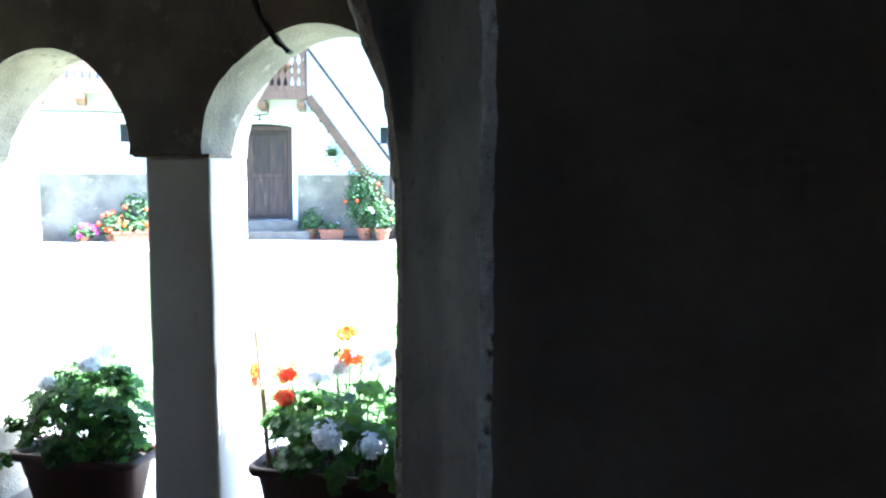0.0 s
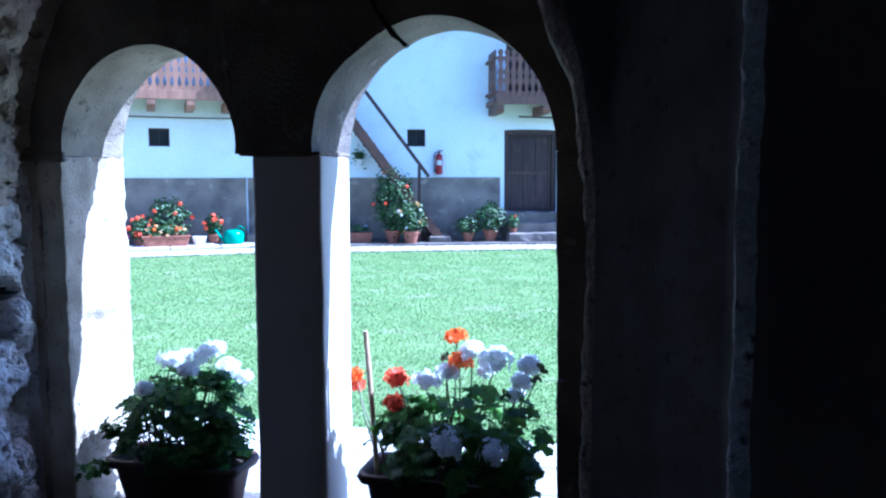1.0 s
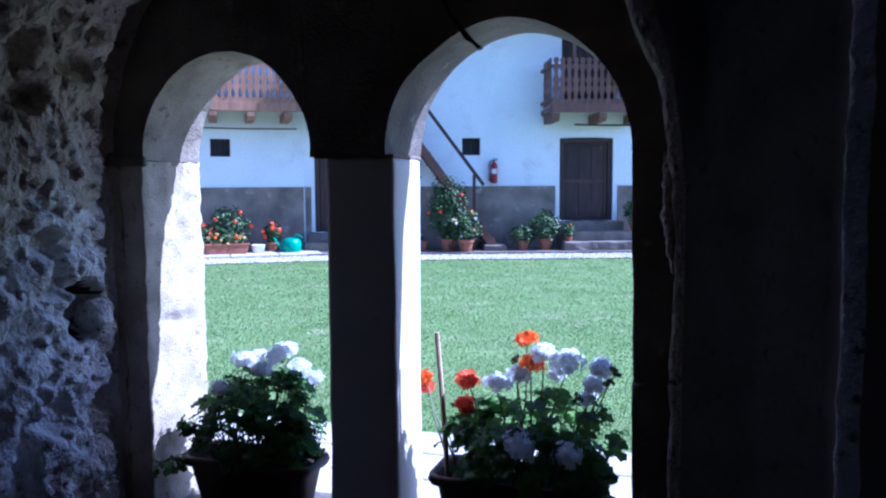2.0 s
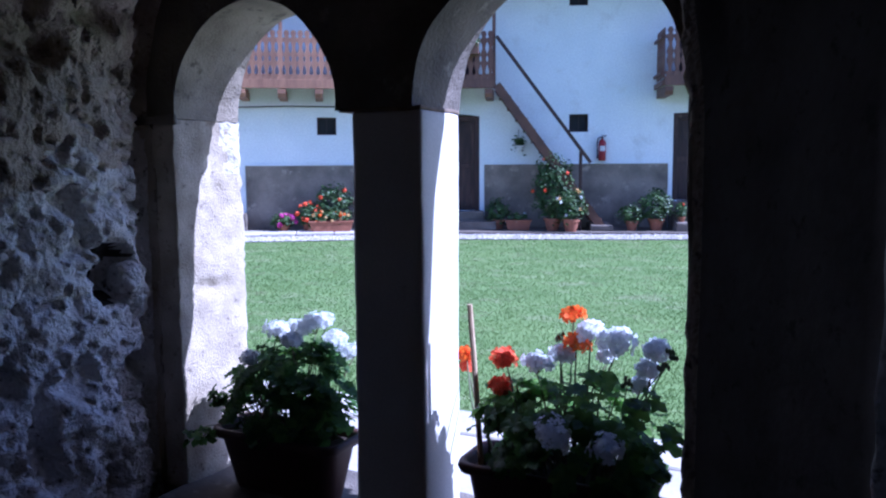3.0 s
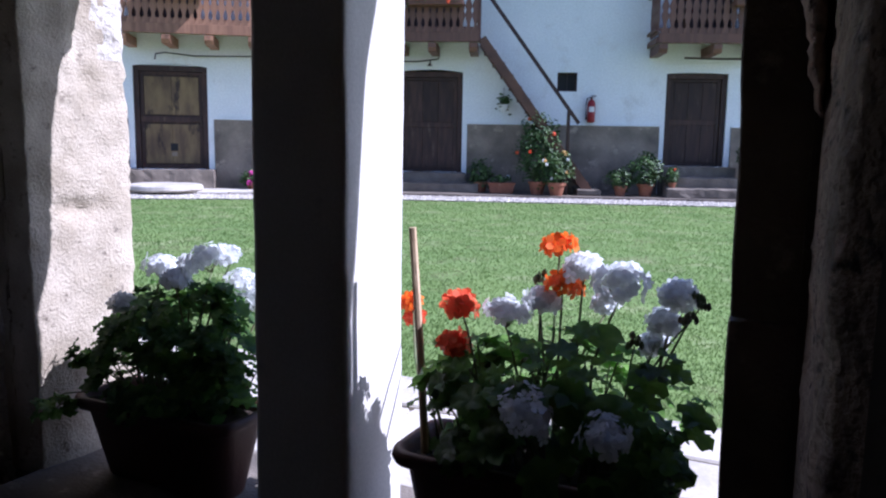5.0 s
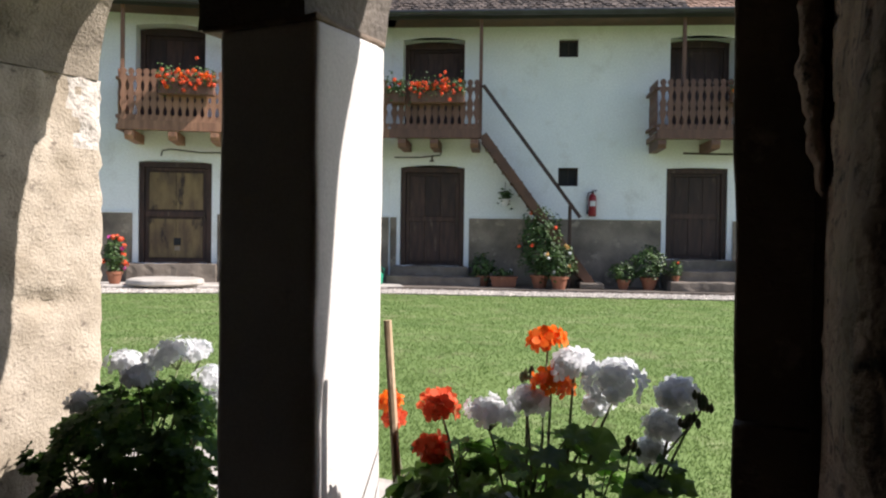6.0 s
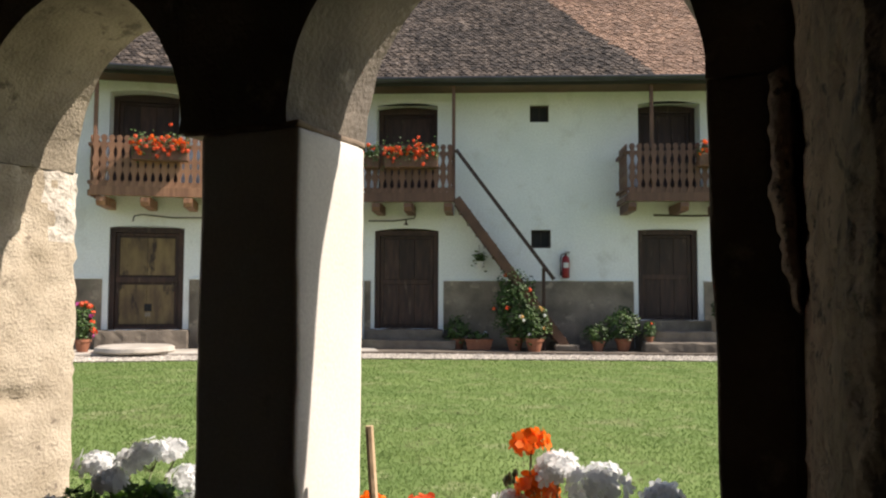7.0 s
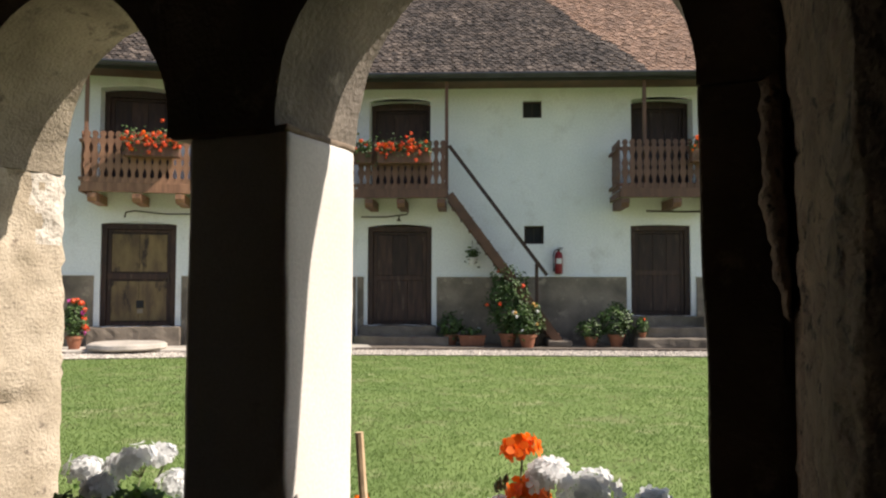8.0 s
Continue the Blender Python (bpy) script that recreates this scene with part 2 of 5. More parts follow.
def turned(profile, n=20, bm=None, at=(0, 0, 0)):
    """A body turned round z from (radius, height) pairs."""
    bm = bm or bmesh.new()
    rings = []
    for r, z in profile:
        rings.append([bm.verts.new((at[0] + r * math.cos(2 * math.pi * i / n), at[1] + r * math.sin(2 * math.pi * i / n), at[2] + z)) for i in range(n)])
    for a, b in zip(rings, rings[1:]):
        for i in range(n):
            bm.faces.new((a[i], a[(i + 1) % n], b[(i + 1) % n], b[i]))
    bm.faces.new(rings[0][::-1])
    bm.faces.new(rings[-1])
    return bm


def tube(points, r0, r1=None, n=6, bm=None):
    """A tube along points that tapers from r0 to r1."""
    bm = bm or bmesh.new()
    r1 = r0 if r1 is None else r1
    pts = [Vector(p) for p in points]
    rings = []
    for i, p in enumerate(pts):
        d = (pts[min(i + 1, len(pts) - 1)] - pts[max(i - 1, 0)]).normalized()
        q = d.to_track_quat("Z", "Y")
        r = r0 + (r1 - r0) * i / (len(pts) - 1)
        rings.append([bm.verts.new(p + q @ Vector((r * math.cos(2 * math.pi * k / n), r * math.sin(2 * math.pi * k / n), 0))) for k in range(n)])
    for a, b in zip(rings, rings[1:]):
        for k in range(n):
            bm.faces.new((a[k], a[(k + 1) % n], b[(k + 1) % n], b[k]))
    bm.faces.new(rings[0][::-1])
    bm.faces.new(rings[-1])
    return bm


def outline(points, y0, y1, bm=None):
    """An outline in x and z, given depth from y0 to y1."""
    bm = bm or bmesh.new()
    a = [bm.verts.new((x, y0, z)) for x, z in points]
    b = [bm.verts.new((x, y1, z)) for x, z in points]
    bm.faces.new(a)
    bm.faces.new(b[::-1])
    for i in range(len(points)):
        j = (i + 1) % len(points)
        bm.faces.new((a[i], b[i], b[j], a[j]))
    return bm


# ---- axes of the plan ----
TURN = 21.5
ARCADE = pose(-1.347, 1.836, 0, 0, 0, -TURN)
FACADE = pose(0, 15.5, 0)
WING = pose(-3.3, 15.5, 0, 0, 0, 14)
SPRING, SILL = 1.42, 0.05
UP_L, UP_R = -0.985, 0.78
THICK = 0.27
random.seed(4)


# ---- arcade wall with its two arches ----
def arch(x, x0, x1, rise):
    c, h = (x0 + x1) / 2, (x1 - x0) / 2
    k = (x - c) / h
    return SPRING + rise * math.sqrt(max(0.0, 1 - k * k))


def arcade_wall():
    """The wall over the arches, open below: columns from the arch curves up to the top."""
    bm = bmesh.new()
    top = 3.2
    spans = [(-6.0, UP_L - 0.15, None), (UP_L - 0.15, UP_L, None), (UP_L, -0.315, 0.385), (-0.315, -0.002, None), (-0.002, UP_R, 0.425), (UP_R, UP_R + 0.12, None), (UP_R + 0.12, 6.0, None)]
    cols = []
    for x0, x1, rise in spans:
        solid = x1 - x0 > 2
        n = 40 if rise else (6 if not solid else 2)
        for i in range(n + 1):
            k = i / n
            if rise:
                x = (x0 + x1) / 2 - (x1 - x0) / 2 * math.cos(math.pi * k)
                z = arch(x, x0, x1, rise)
            else:
                x, z = x0 + (x1 - x0) * k, (-0.5 if solid else SPRING)
            cols.append((x, z))
    zs = 14
    front, back = [], []
    for x, z in cols:
        out_thick = 0.30 if x < -0.5 else THICK + 0.012 * min(1.0, max(0.0, x / 0.3))
        xf = x
        if -0.5 < x < 0.4:
            xf = x - 0.028 * max(0.0, 1 - abs(x) / 0.25) if x > -0.1 else x
        if x < -0.66 and x > -1.2:
            xf = x - 0.03 * min(1.0, (-0.66 - x) / 0.2)
        front.append([bm.verts.new((xf, 0.0, z + (top - z) * (j / zs) ** 1.5)) for j in range(zs + 1)])
        back.append([bm.verts.new((x, out_thick, z + (top - z) * (j / zs) ** 1.5)) for j in range(zs + 1)])
    for i in range(len(cols) - 1):
        for j in range(zs):
            for side in (front, back):
                try:
                    bm.faces.new((side[i][j], side[i + 1][j], side[i + 1][j + 1], side[i][j + 1]))
                except ValueError:
                    pass
        bm.faces.new((front[i][0], front[i + 1][0], back[i + 1][0], back[i][0]))
        bm.faces.new((front[i][zs], front[i + 1][zs], back[i + 1][zs], back[i][zs]))
    bmesh.ops.remove_doubles(bm, verts=bm.verts, dist=0.0005)
    bmesh.ops.subdivide_edges(bm, edges=[e for e in bm.edges if abs(e.verts[0].co.y - e.verts[1].co.y) > 0.2], cuts=5, use_grid_fill=True)
    worn(bm, 0.010, 4.0, 2.0, lambda c: c.z > SPRING + 0.01 and -1.6 < c.x < 1.6)
    ob = part("wall_arcade", bm, STONE, smooth=False)
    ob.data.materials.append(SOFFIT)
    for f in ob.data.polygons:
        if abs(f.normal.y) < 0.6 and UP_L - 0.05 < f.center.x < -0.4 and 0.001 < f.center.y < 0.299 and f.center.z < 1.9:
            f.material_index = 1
    ob.matrix_basis = ARCADE
    tagged(ob, "weathered stone wall with two round arches", "wall", kind="structure")
    return ob


wall = arcade_wall()

# sill under the arches, the pier feet and the outer foot of the wall
bm = cut(box(UP_L - 0.05, UP_R + 0.06, -1.3, 0.40, -0.5, SILL, 0.012), 0.09)
worn(bm, 0.006, 6.0, 5.0, lambda c: c.z > 0)
sill = part("sill", bm, STONE)
sill.matrix_basis = ARCADE
tagged(sill, "broad worn stone sill beneath the arches", "sill", kind="structure")


def pier(x0, x1, y0, y1, z0, z1, seed, amount, name, label):
    bm = cut(box(x0, x1, y0, y1, z0, z1, 0.014, seg=2), 0.055)
    worn(bm, amount, 5.0, seed)
    for w in bm.verts:
        if w.co.x > -0.03 and w.co.y < 0.03 and w.co.z < 0.72:
            w.co.y += 0.010
    for w in bm.verts:
        if w.co.x < -0.12:
            w.co.x += 0.06 * max(0.0, w.co.y) / y1 * (-0.12 - w.co.x) / 0.135
    ob = part(name, bm, SHAFT, smooth=True)
    ob.matrix_basis = ARCADE
    return tagged(ob, label, "pillar")


pier(-0.255, 0.0, 0.0, 0.268, SILL - 0.02, SPRING - 0.006, 3.0, 0.004, "stone_pillar", "square dressed stone pillar between two arches")


def mortar_joint(x0, x1, y0, y1, z, seed):
    """A squeezed, uneven bed of mortar between pillar and arch stones."""
    bm = cut(box(x0, x1, y0, y1, z - 0.009, z + 0.005, 0.005, seg=2), 0.03)
    worn(bm, 0.005, 14, seed)
    ob = part("mortar_joint", bm, MORTAR, smooth=True)
    ob.matrix_basis = ARCADE
    tagged(ob, "uneven brown mortar bed under the arch stones", "mortar", kind="structure")


mortar_joint(-0.298, 0.000, -0.004, 0.266, SPRING, 3.0)


def jamb(x0, x1, y0, y1, heights, seed, lean, name, label):
    """A jamb of stacked stones with worn, uneven faces."""
    rng = random.Random(seed)
    top = thing(name, ARCADE, label, "pillar")
    for i, (z0, z1) in enumerate(zip(heights, heights[1:])):
        d = rng.uniform(-0.004, 0.004)
        inner = -1 if x0 > 0 else 1
        a, b = (x0 + d, x1) if inner < 0 else (x0, x1 + d)
        bm = cut(box(a, b, y0 + rng.uniform(-0.004, 0.004), y1 + (0.012 if x0 > 0 else rng.uniform(-0.02, 0.02)), z0 + 0.001, z1 - 0.001, 0.006, seg=2), 0.045 if x0 > 0 else 0.024)
        worn(bm, 0.004, 6.0, seed + i)
        for w in bm.verts:
            w.co.x += lean * (SPRING - w.co.z)
            if x0 < 0 and w.co.x > x0 + 0.1:
                w.co.x -= 0.03 * (1 - w.co.y / 0.3)
                w.co.y += (0.006 * noise.noise(Vector((0, 3, w.co.z * 8))) + 0.008 * noise.noise(Vector((5, 3, w.co.z * 31)))) * (w.co.y / 0.3)
                chip = Vector((w.co.y - 0.14, (w.co.z - 0.79 + 0.02 * noise.noise(Vector((w.co.y * 20, 0, 3)))) * 3.4, 0)).length
                if chip < 0.10:
                    w.co.x -= 0.030 * (1 - chip / 0.10) ** 0.7
                w.co.x += 0.006 * noise.noise(w.co * 22) + 0.004 * noise.noise(w.co * 47)
                if w.co.z > 1.08 and w.co.y > 0.14:
                    w.co.x -= 0.014 * abs(noise.noise(w.co * 13)) + 0.020 * abs(noise.noise(w.co * 33))
                    w.co.y -= 0.02 * abs(noise.noise(Vector((4, 1, w.co.z * 11))))
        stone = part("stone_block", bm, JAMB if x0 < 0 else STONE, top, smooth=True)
        if x0 < 0:
            # crumbling white lime mortar near the head, on the courtyard side
            stone.data.materials.append(LUMP)
            for f in stone.data.polygons:
                k = f.center
                if k.x > x0 + 0.08 and k.y + 0.09 * noise.noise(k * 13) > 0.225 and k.z + 0.06 * noise.noise(k * 9) > 1.235:
                    f.material_index = 1
    return top


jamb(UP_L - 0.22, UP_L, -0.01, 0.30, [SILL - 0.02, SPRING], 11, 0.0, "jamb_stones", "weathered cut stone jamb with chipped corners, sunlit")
jamb(UP_R, UP_R + 0.30, 0.0, 0.27, [SILL - 0.02, 0.70, SPRING], 21, 0.016, "jamb_stones", "dark cut stone jamb beside the arch")


# ---- deep rough recess on the gallery side ----
HOLE = (0.21, 0.87)


def recess():
    """The rough arched reveal, from the arcade wall to the gallery's inner face."""
    rings = [(-0.004, -1.14, 0.915, 0.98), (-0.12, -1.125, 0.92, 0.98), (-0.45, -1.06, 0.93, 0.94), (-0.76, -1.04, 0.928, 0.90), (-0.865, -1.05, 0.940, 0.91), (-1.02, -1.30, 1.07, 1.0), (-1.17, -1.41, 1.175, 1.08), (-1.23, -1.47, 1.23, 1.12)]
    fine = []
    for (a, b) in zip(rings, rings[1:]):
        n = max(2, int((a[0] - b[0]) / 0.015))
        for i in range(n):
            fine.append(tuple(p + (q - p) * i / n for p, q in zip(a, b)))
    fine.append(rings[-1])
    bm = bmesh.new()
    grid = []
    for y, x0, x1, rise in fine:
        c, h = (x0 + x1) / 2, (x1 - x0) / 2
        sp = SPRING + 0.55 * min(1.0, max(0.0, (-y - 0.83) / 0.3))
        prof = [(x0, -0.1 + (sp + 0.1) * k / 110) for k in range(110)]
        prof += [(c - h * math.cos(math.pi * k / 120), sp + rise * math.sin(math.pi * k / 120)) for k in range(121)]
        prof += [(x1, sp - (sp + 0.1) * k / 110) for k in range(1, 111)]
        row = []
        for x, z in prof:
            p = Vector((x, y, z))
            inward = Vector((c - x, 0, (sp - z) if z > sp else 0)).normalized()
            f = min(1.0, -y / 0.05)
            left = 1.5 if x < c else (0.36 if y > -0.85 else 0.05)
            pv = Vector((p.x, p.y * (0.3 if x > c else 1.0), p.z))
            d = noise.noise(pv * 3.1) * 0.022 + noise.noise(pv * 9.0 + Vector((5, 0, 0))) * 0.020 + abs(noise.noise(pv * 21)) * 0.016 + noise.noise(pv * 43) * 0.008
            # pits where plaster has fallen from the stones
            pit = noise.noise(p * 6.5 + Vector((2, 8, 1)))
            if x < c and pit > 0.22:
                d -= min(0.05, (pit - 0.22) * 0.35)
            small = noise.noise((pv if x > c else p) * 27 + Vector((1, 4, 9)))
            if small > 0.2:
                d -= min(0.022, (small - 0.2) * 0.075)
            hole = (Vector((y + HOLE[0] + 0.02 * noise.noise(p * 14), (z - HOLE[1] + 0.03 * noise.noise(p * 11)) * 0.85, 0))).length
            if x < c and hole < 0.11:
                d -= 0.11 * (1 - (hole / 0.11) ** 4)
            stone = (Vector((y + HOLE[0] - 0.075, (z - HOLE[1] + 0.015) * 0.9, 0))).length
            # ragged end of the plaster before the bare stone of the arcade
            if x < c and z < 2.2:
                end = 0.075 + 0.055 * noise.noise(Vector((3, 1, z * 4.5))) + 0.03 * noise.noise(Vector((7, 2, z * 15)))
                if -y < end and stone > 0.062:
                    d -= 0.05
            # a hard lip where the plain reveal turns into the splay, and at the gallery face
            wave = 0.8 + 0.7 * noise.noise(Vector((z * 5.0, 4, 1))) + 0.5 * noise.noise(Vector((z * 17.0, 2, 6))) + 0.5 * noise.noise(Vector((z * 45.0, y * 30, 6)))
            lip = 0.010 * wave * max(0, 1 - abs(y + 0.85) / 0.03) ** 0.6 + 0.028 * (0.6 + 0.4 * wave) * max(0, 1 - abs(y + 1.20) / 0.022) ** 0.6
            if x > c and z > 1.3 and -0.9 < y < -0.3:
                lip += 0.05 * min(1.0, (z - 1.3) / 0.35) ** 1.4 * min(1.0, (-y - 0.3) / 0.3) * (1 if z < 1.9 else max(0.0, 1 - (z - 1.9) / 0.3))
            row.append(bm.verts.new(p + inward * (d * left * f + (lip if x > c else 0))))
        grid.append(row)
    for a, b in zip(grid, grid[1:]):
        for i in range(len(a) - 1):
            bm.faces.new((a[i], a[i + 1], b[i + 1], b[i]))
    # the gallery's inner face round the recess
    last = grid[-1]
    c = (rings[-1][1] + rings[-1][2]) / 2
    outer = []
    for w in last:
        d = Vector((w.co.x - c, 0, w.co.z - 1.0))
        k = min(4.2 / max(abs(d.x), 1e-3), (2.2 if d.z > 0 else 1.55) / max(abs(d.z), 1e-3))
        outer.append(bm.verts.new((c + d.x * k, w.co.y, 1.0 + d.z * k)))
    for i in range(len(last) - 1):
        bm.faces.new((last[i], last[i + 1], outer[i + 1], outer[i]))
    ob = part("wall_recess", bm, ROUGH, smooth=True)
    ob.data.materials.append(SOOT)
    ob.data.materials.append(LITWALL)
    ob.data.materials.append(BROWNWALL)
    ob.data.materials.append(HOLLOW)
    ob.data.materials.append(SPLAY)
    for f in ob.data.polygons:
        if f.center.x < -0.3 and f.center.y > -1.22:
            k = f.center
            high = k.z + 0.35 * noise.noise(k * 3.0) + 0.15 * noise.noise(k * 11.0) > 1.22
            # the lower left side takes the paler, lit copy
            f.material_index = 3 if high else 2
            # the hole's inner shade is painted on as near-black stone
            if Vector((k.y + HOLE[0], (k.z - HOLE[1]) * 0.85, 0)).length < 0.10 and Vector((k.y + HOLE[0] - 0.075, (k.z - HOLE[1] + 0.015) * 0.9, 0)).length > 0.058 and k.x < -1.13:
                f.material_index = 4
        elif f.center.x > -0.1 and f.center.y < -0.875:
            # splay in its shaded colour; a pale strip paints light on the lip
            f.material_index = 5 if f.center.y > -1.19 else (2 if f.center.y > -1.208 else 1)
    for f in list(ob.data.polygons)[-(len(last) - 1):]:
        f.material_index = 1
    ob.matrix_basis = ARCADE
    return tagged(ob, "deep arched reveal of rough crumbling plaster", "wall", kind="structure")


recess()


def plaster_fragment():
    """A torn strip of thick plaster left standing in the corner beside the jamb."""
    bm = bmesh.new()
    rows = []
    n = 34
    for k in range(n + 1):
        z = 1.045 + 0.375 * k / n
        h = k / n
        x0 = 0.905 - 0.028 * min(1, h * 2.2) + 0.007 * noise.noise(Vector((z * 30, 1, 2))) + 0.006 * noise.noise(Vector((z * 80, 3, 2)))
        x1 = 0.915 - 0.012 * h + 0.006 * noise.noise(Vector((z * 35, 7, 2)))
        depth = 0.09 * math.sin(math.pi * min(1, 0.12 + 0.8 * h)) ** 0.7 + 0.01 * noise.noise(Vector((z * 40, 5, 5)))
        if k in (0, n):
            x0, depth = x1 - 0.004, 0.02
        rows.append([bm.verts.new(q) for q in ((x0, -0.003, z), (x0 - 0.003, -0.6 * depth, z), (x0 + 0.004, -depth, z), ((x0 + x1) / 2, -depth - 0.006, z), (x1 - 0.002, -depth * 0.9, z), (x1, -0.003, z))])
    for a, b in zip(rows, rows[1:]):
        for i in range(6):
            bm.faces.new((a[i], a[(i + 1) % 6], b[(i + 1) % 6], b[i]))
    bm.faces.new(rows[0])
    bm.faces.new(rows[-1][::-1])
    worn(bm, 0.004, 30, 2)
    ob = part("plaster_fragment", bm, ROUGH, smooth=True)
    ob.matrix_basis = ARCADE
    tagged(ob, "torn strip of thick brown plaster beside the jamb", "plaster", kind="structure")


plaster_fragment()
bm = bmesh.new()
bmesh.ops.create_icosphere(bm, subdivisions=4, radius=1.0)
for w in bm.verts:
    k = 1 + 0.22 * noise.noise(w.co * 1.5 + Vector((3, 0, 0))) + 0.10 * noise.noise(w.co * 5)
    w.co = Vector((-1.155 + w.co.x * 0.075 * k, -HOLE[0] + 0.080 + w.co.y * 0.052 * k, HOLE[1] - 0.02 + w.co.z * 0.058 * k))
ob = part("rubble_stone", bm, LITWALL, smooth=True)
ob.matrix_basis = ARCADE
tagged(ob, "round pale rubble stone bedded in the broken wall", "stone", kind="structure")
# dark impost ledge where the arch springs from the bare stone
bm = cut(box(-1.19, UP_L - 0.002, -0.028, -0.013, SPRING - 0.022, SPRING + 0.012, 0.006, seg=2), 0.03)
worn(bm, 0.006, 12, 4)
ob = part("trim_impost", bm, STONE, smooth=True)
ob.matrix_basis = ARCADE
tagged(ob, "worn dark stone ledge at the arch spring", "trim", kind="structure")
for name, dims, label in (("floor", (-4.4, 4.2, -4.4, 0.2, -0.62, -0.5), "worn stone floor of the gallery"), ("ceiling", (-4.4, 4.2, -4.4, -1.2, 3.1, 3.25), "dark plaster ceiling of the gallery"),
                          ("wall_gallery_back", (-4.4, 4.2, -4.55, -4.4, -0.6, 3.25), "dark rough gallery back wall"),
                          # narrow gap between the unseen west walls, added to let in faint light
                          ("wall_gallery_west", (-4.55, -4.4, -2.6, 0.0, -0.6, 3.25), "dark rough gallery end wall beside an added light gap"),
                          ("wall_gallery_west_end", (-4.55, -4.4, -4.55, -2.83, -0.6, 3.25), "dark rough gallery end wall beside an added light gap"),
                          ("wall_gallery_east", (4.2, 4.35, -4.55, 0.0, -0.6, 3.25), "dark rough gallery end wall")):
    ob = part(name, box(*dims), FLOOR if name == "floor" else SOOT)
    ob.matrix_basis = ARCADE
    tagged(ob, label, name.split("_")[0], kind="structure")
# roof slab over the thick wall, so that no sky falls behind the arches
ob = part("wall_top", box(-6, 6, -1.3, 0.3, 3.2, 3.35), STONE)
ob.matrix_basis = ARCADE
tagged(ob, "stone top of the thick arcade wall", "wall", kind="structure")

# pale flagstones along the outer foot of the arcade
top = thing("pavement_arcade", ARCADE, "pale sunlit flagstones along the arcade's outer foot", "pavement", kind="structure")
rng = random.Random(41)
part("bedding", box(-6, 6, 0.33, 1.42, -0.06, -0.004), GRAVEL, top)
v0 = 0.42
while v0 < 1.3:
    v1 = v0 + rng.uniform(0.30, 0.36)
    u0 = -3.4 + rng.uniform(0, 0.2)
    while u0 < 3.2:
        u1 = u0 + rng.uniform(0.38, 0.62)
        bm = box(u0 + 0.008, u1 - 0.008, v0 + 0.008, v1 - 0.008, -0.03, 0.012 + rng.uniform(-0.004, 0.006), 0.008)
        part("flagstone", bm, FLAGS, top)
        u0 = u1
    v0 = v1

# ---- ground ----
bm = bmesh.new()
nx, ny = 60, 60
rows = []
for j in range(ny + 1):
    v = 0.22 + 300 * (j / ny) ** 3
    rows.append([bm.verts.new((-300 + 600 * i / nx if abs(i - nx / 2) > 20 else (i - nx / 2) * 0.9, v, 0)) for i in range(nx + 1)])
for a, b in zip(rows, rows[1:]):
    for i in range(nx):
        bm.faces.new((a[i], a[i + 1], b[i + 1], b[i]))
ground = part("ground", bm, GRASS)
ground.matrix_basis = ARCADE @ pose(0, 0, -0.01)
tagged(ground, "sunlit green courtyard lawn", "lawn", kind="structure")


def strip(name, near, far, z0, z1, material, label, category):
    """A band before the facade that follows its bend."""
    k = math.tan(radians(7))
    bm = bmesh.new()
    sec = []
    for s, left in ((-9.0, True), (-6.0, True), (-3.0, True), (0, None), (3.0, False), (6.0, False), (9.0, False), (12, False)):
        row = []
        for off in (near, far):
            if left is None:
                p = Vector((-3.3 + off * k, 15.5 - off, 0))
            elif left:
                p = WING @ Vector((s, -off, 0))
            else:
                p = Vector((-3.3 + s, 15.5 - off, 0))
            row.append(p)
        sec.append([bm.verts.new((row[0].x, row[0].y, z1)), bm.verts.new((row[1].x, row[1].y, z1)), bm.verts.new((row[1].x, row[1].y, z0)), bm.verts.new((row[0].x, row[0].y, z0))])
    for a, b in zip(sec, sec[1:]):
        for i in range(4):
            bm.faces.new((a[i], a[(i + 1) % 4], b[(i + 1) % 4], b[i]))
    bm.faces.new(sec[0])
    bm.faces.new(sec[-1][::-1])
    ob = part(name, cut(bm, 0.8), material)
    return tagged(ob, label, category, kind="structure")


strip("gravel_path", 1.35, 2.25, -0.05, 0.012, GRAVEL, "pale sunlit gravel path along the house", "path")
strip("pavement", 0.0, 1.35, -0.05, 0.05, PAVING, "grey stone pavement along the house wall", "pavement")


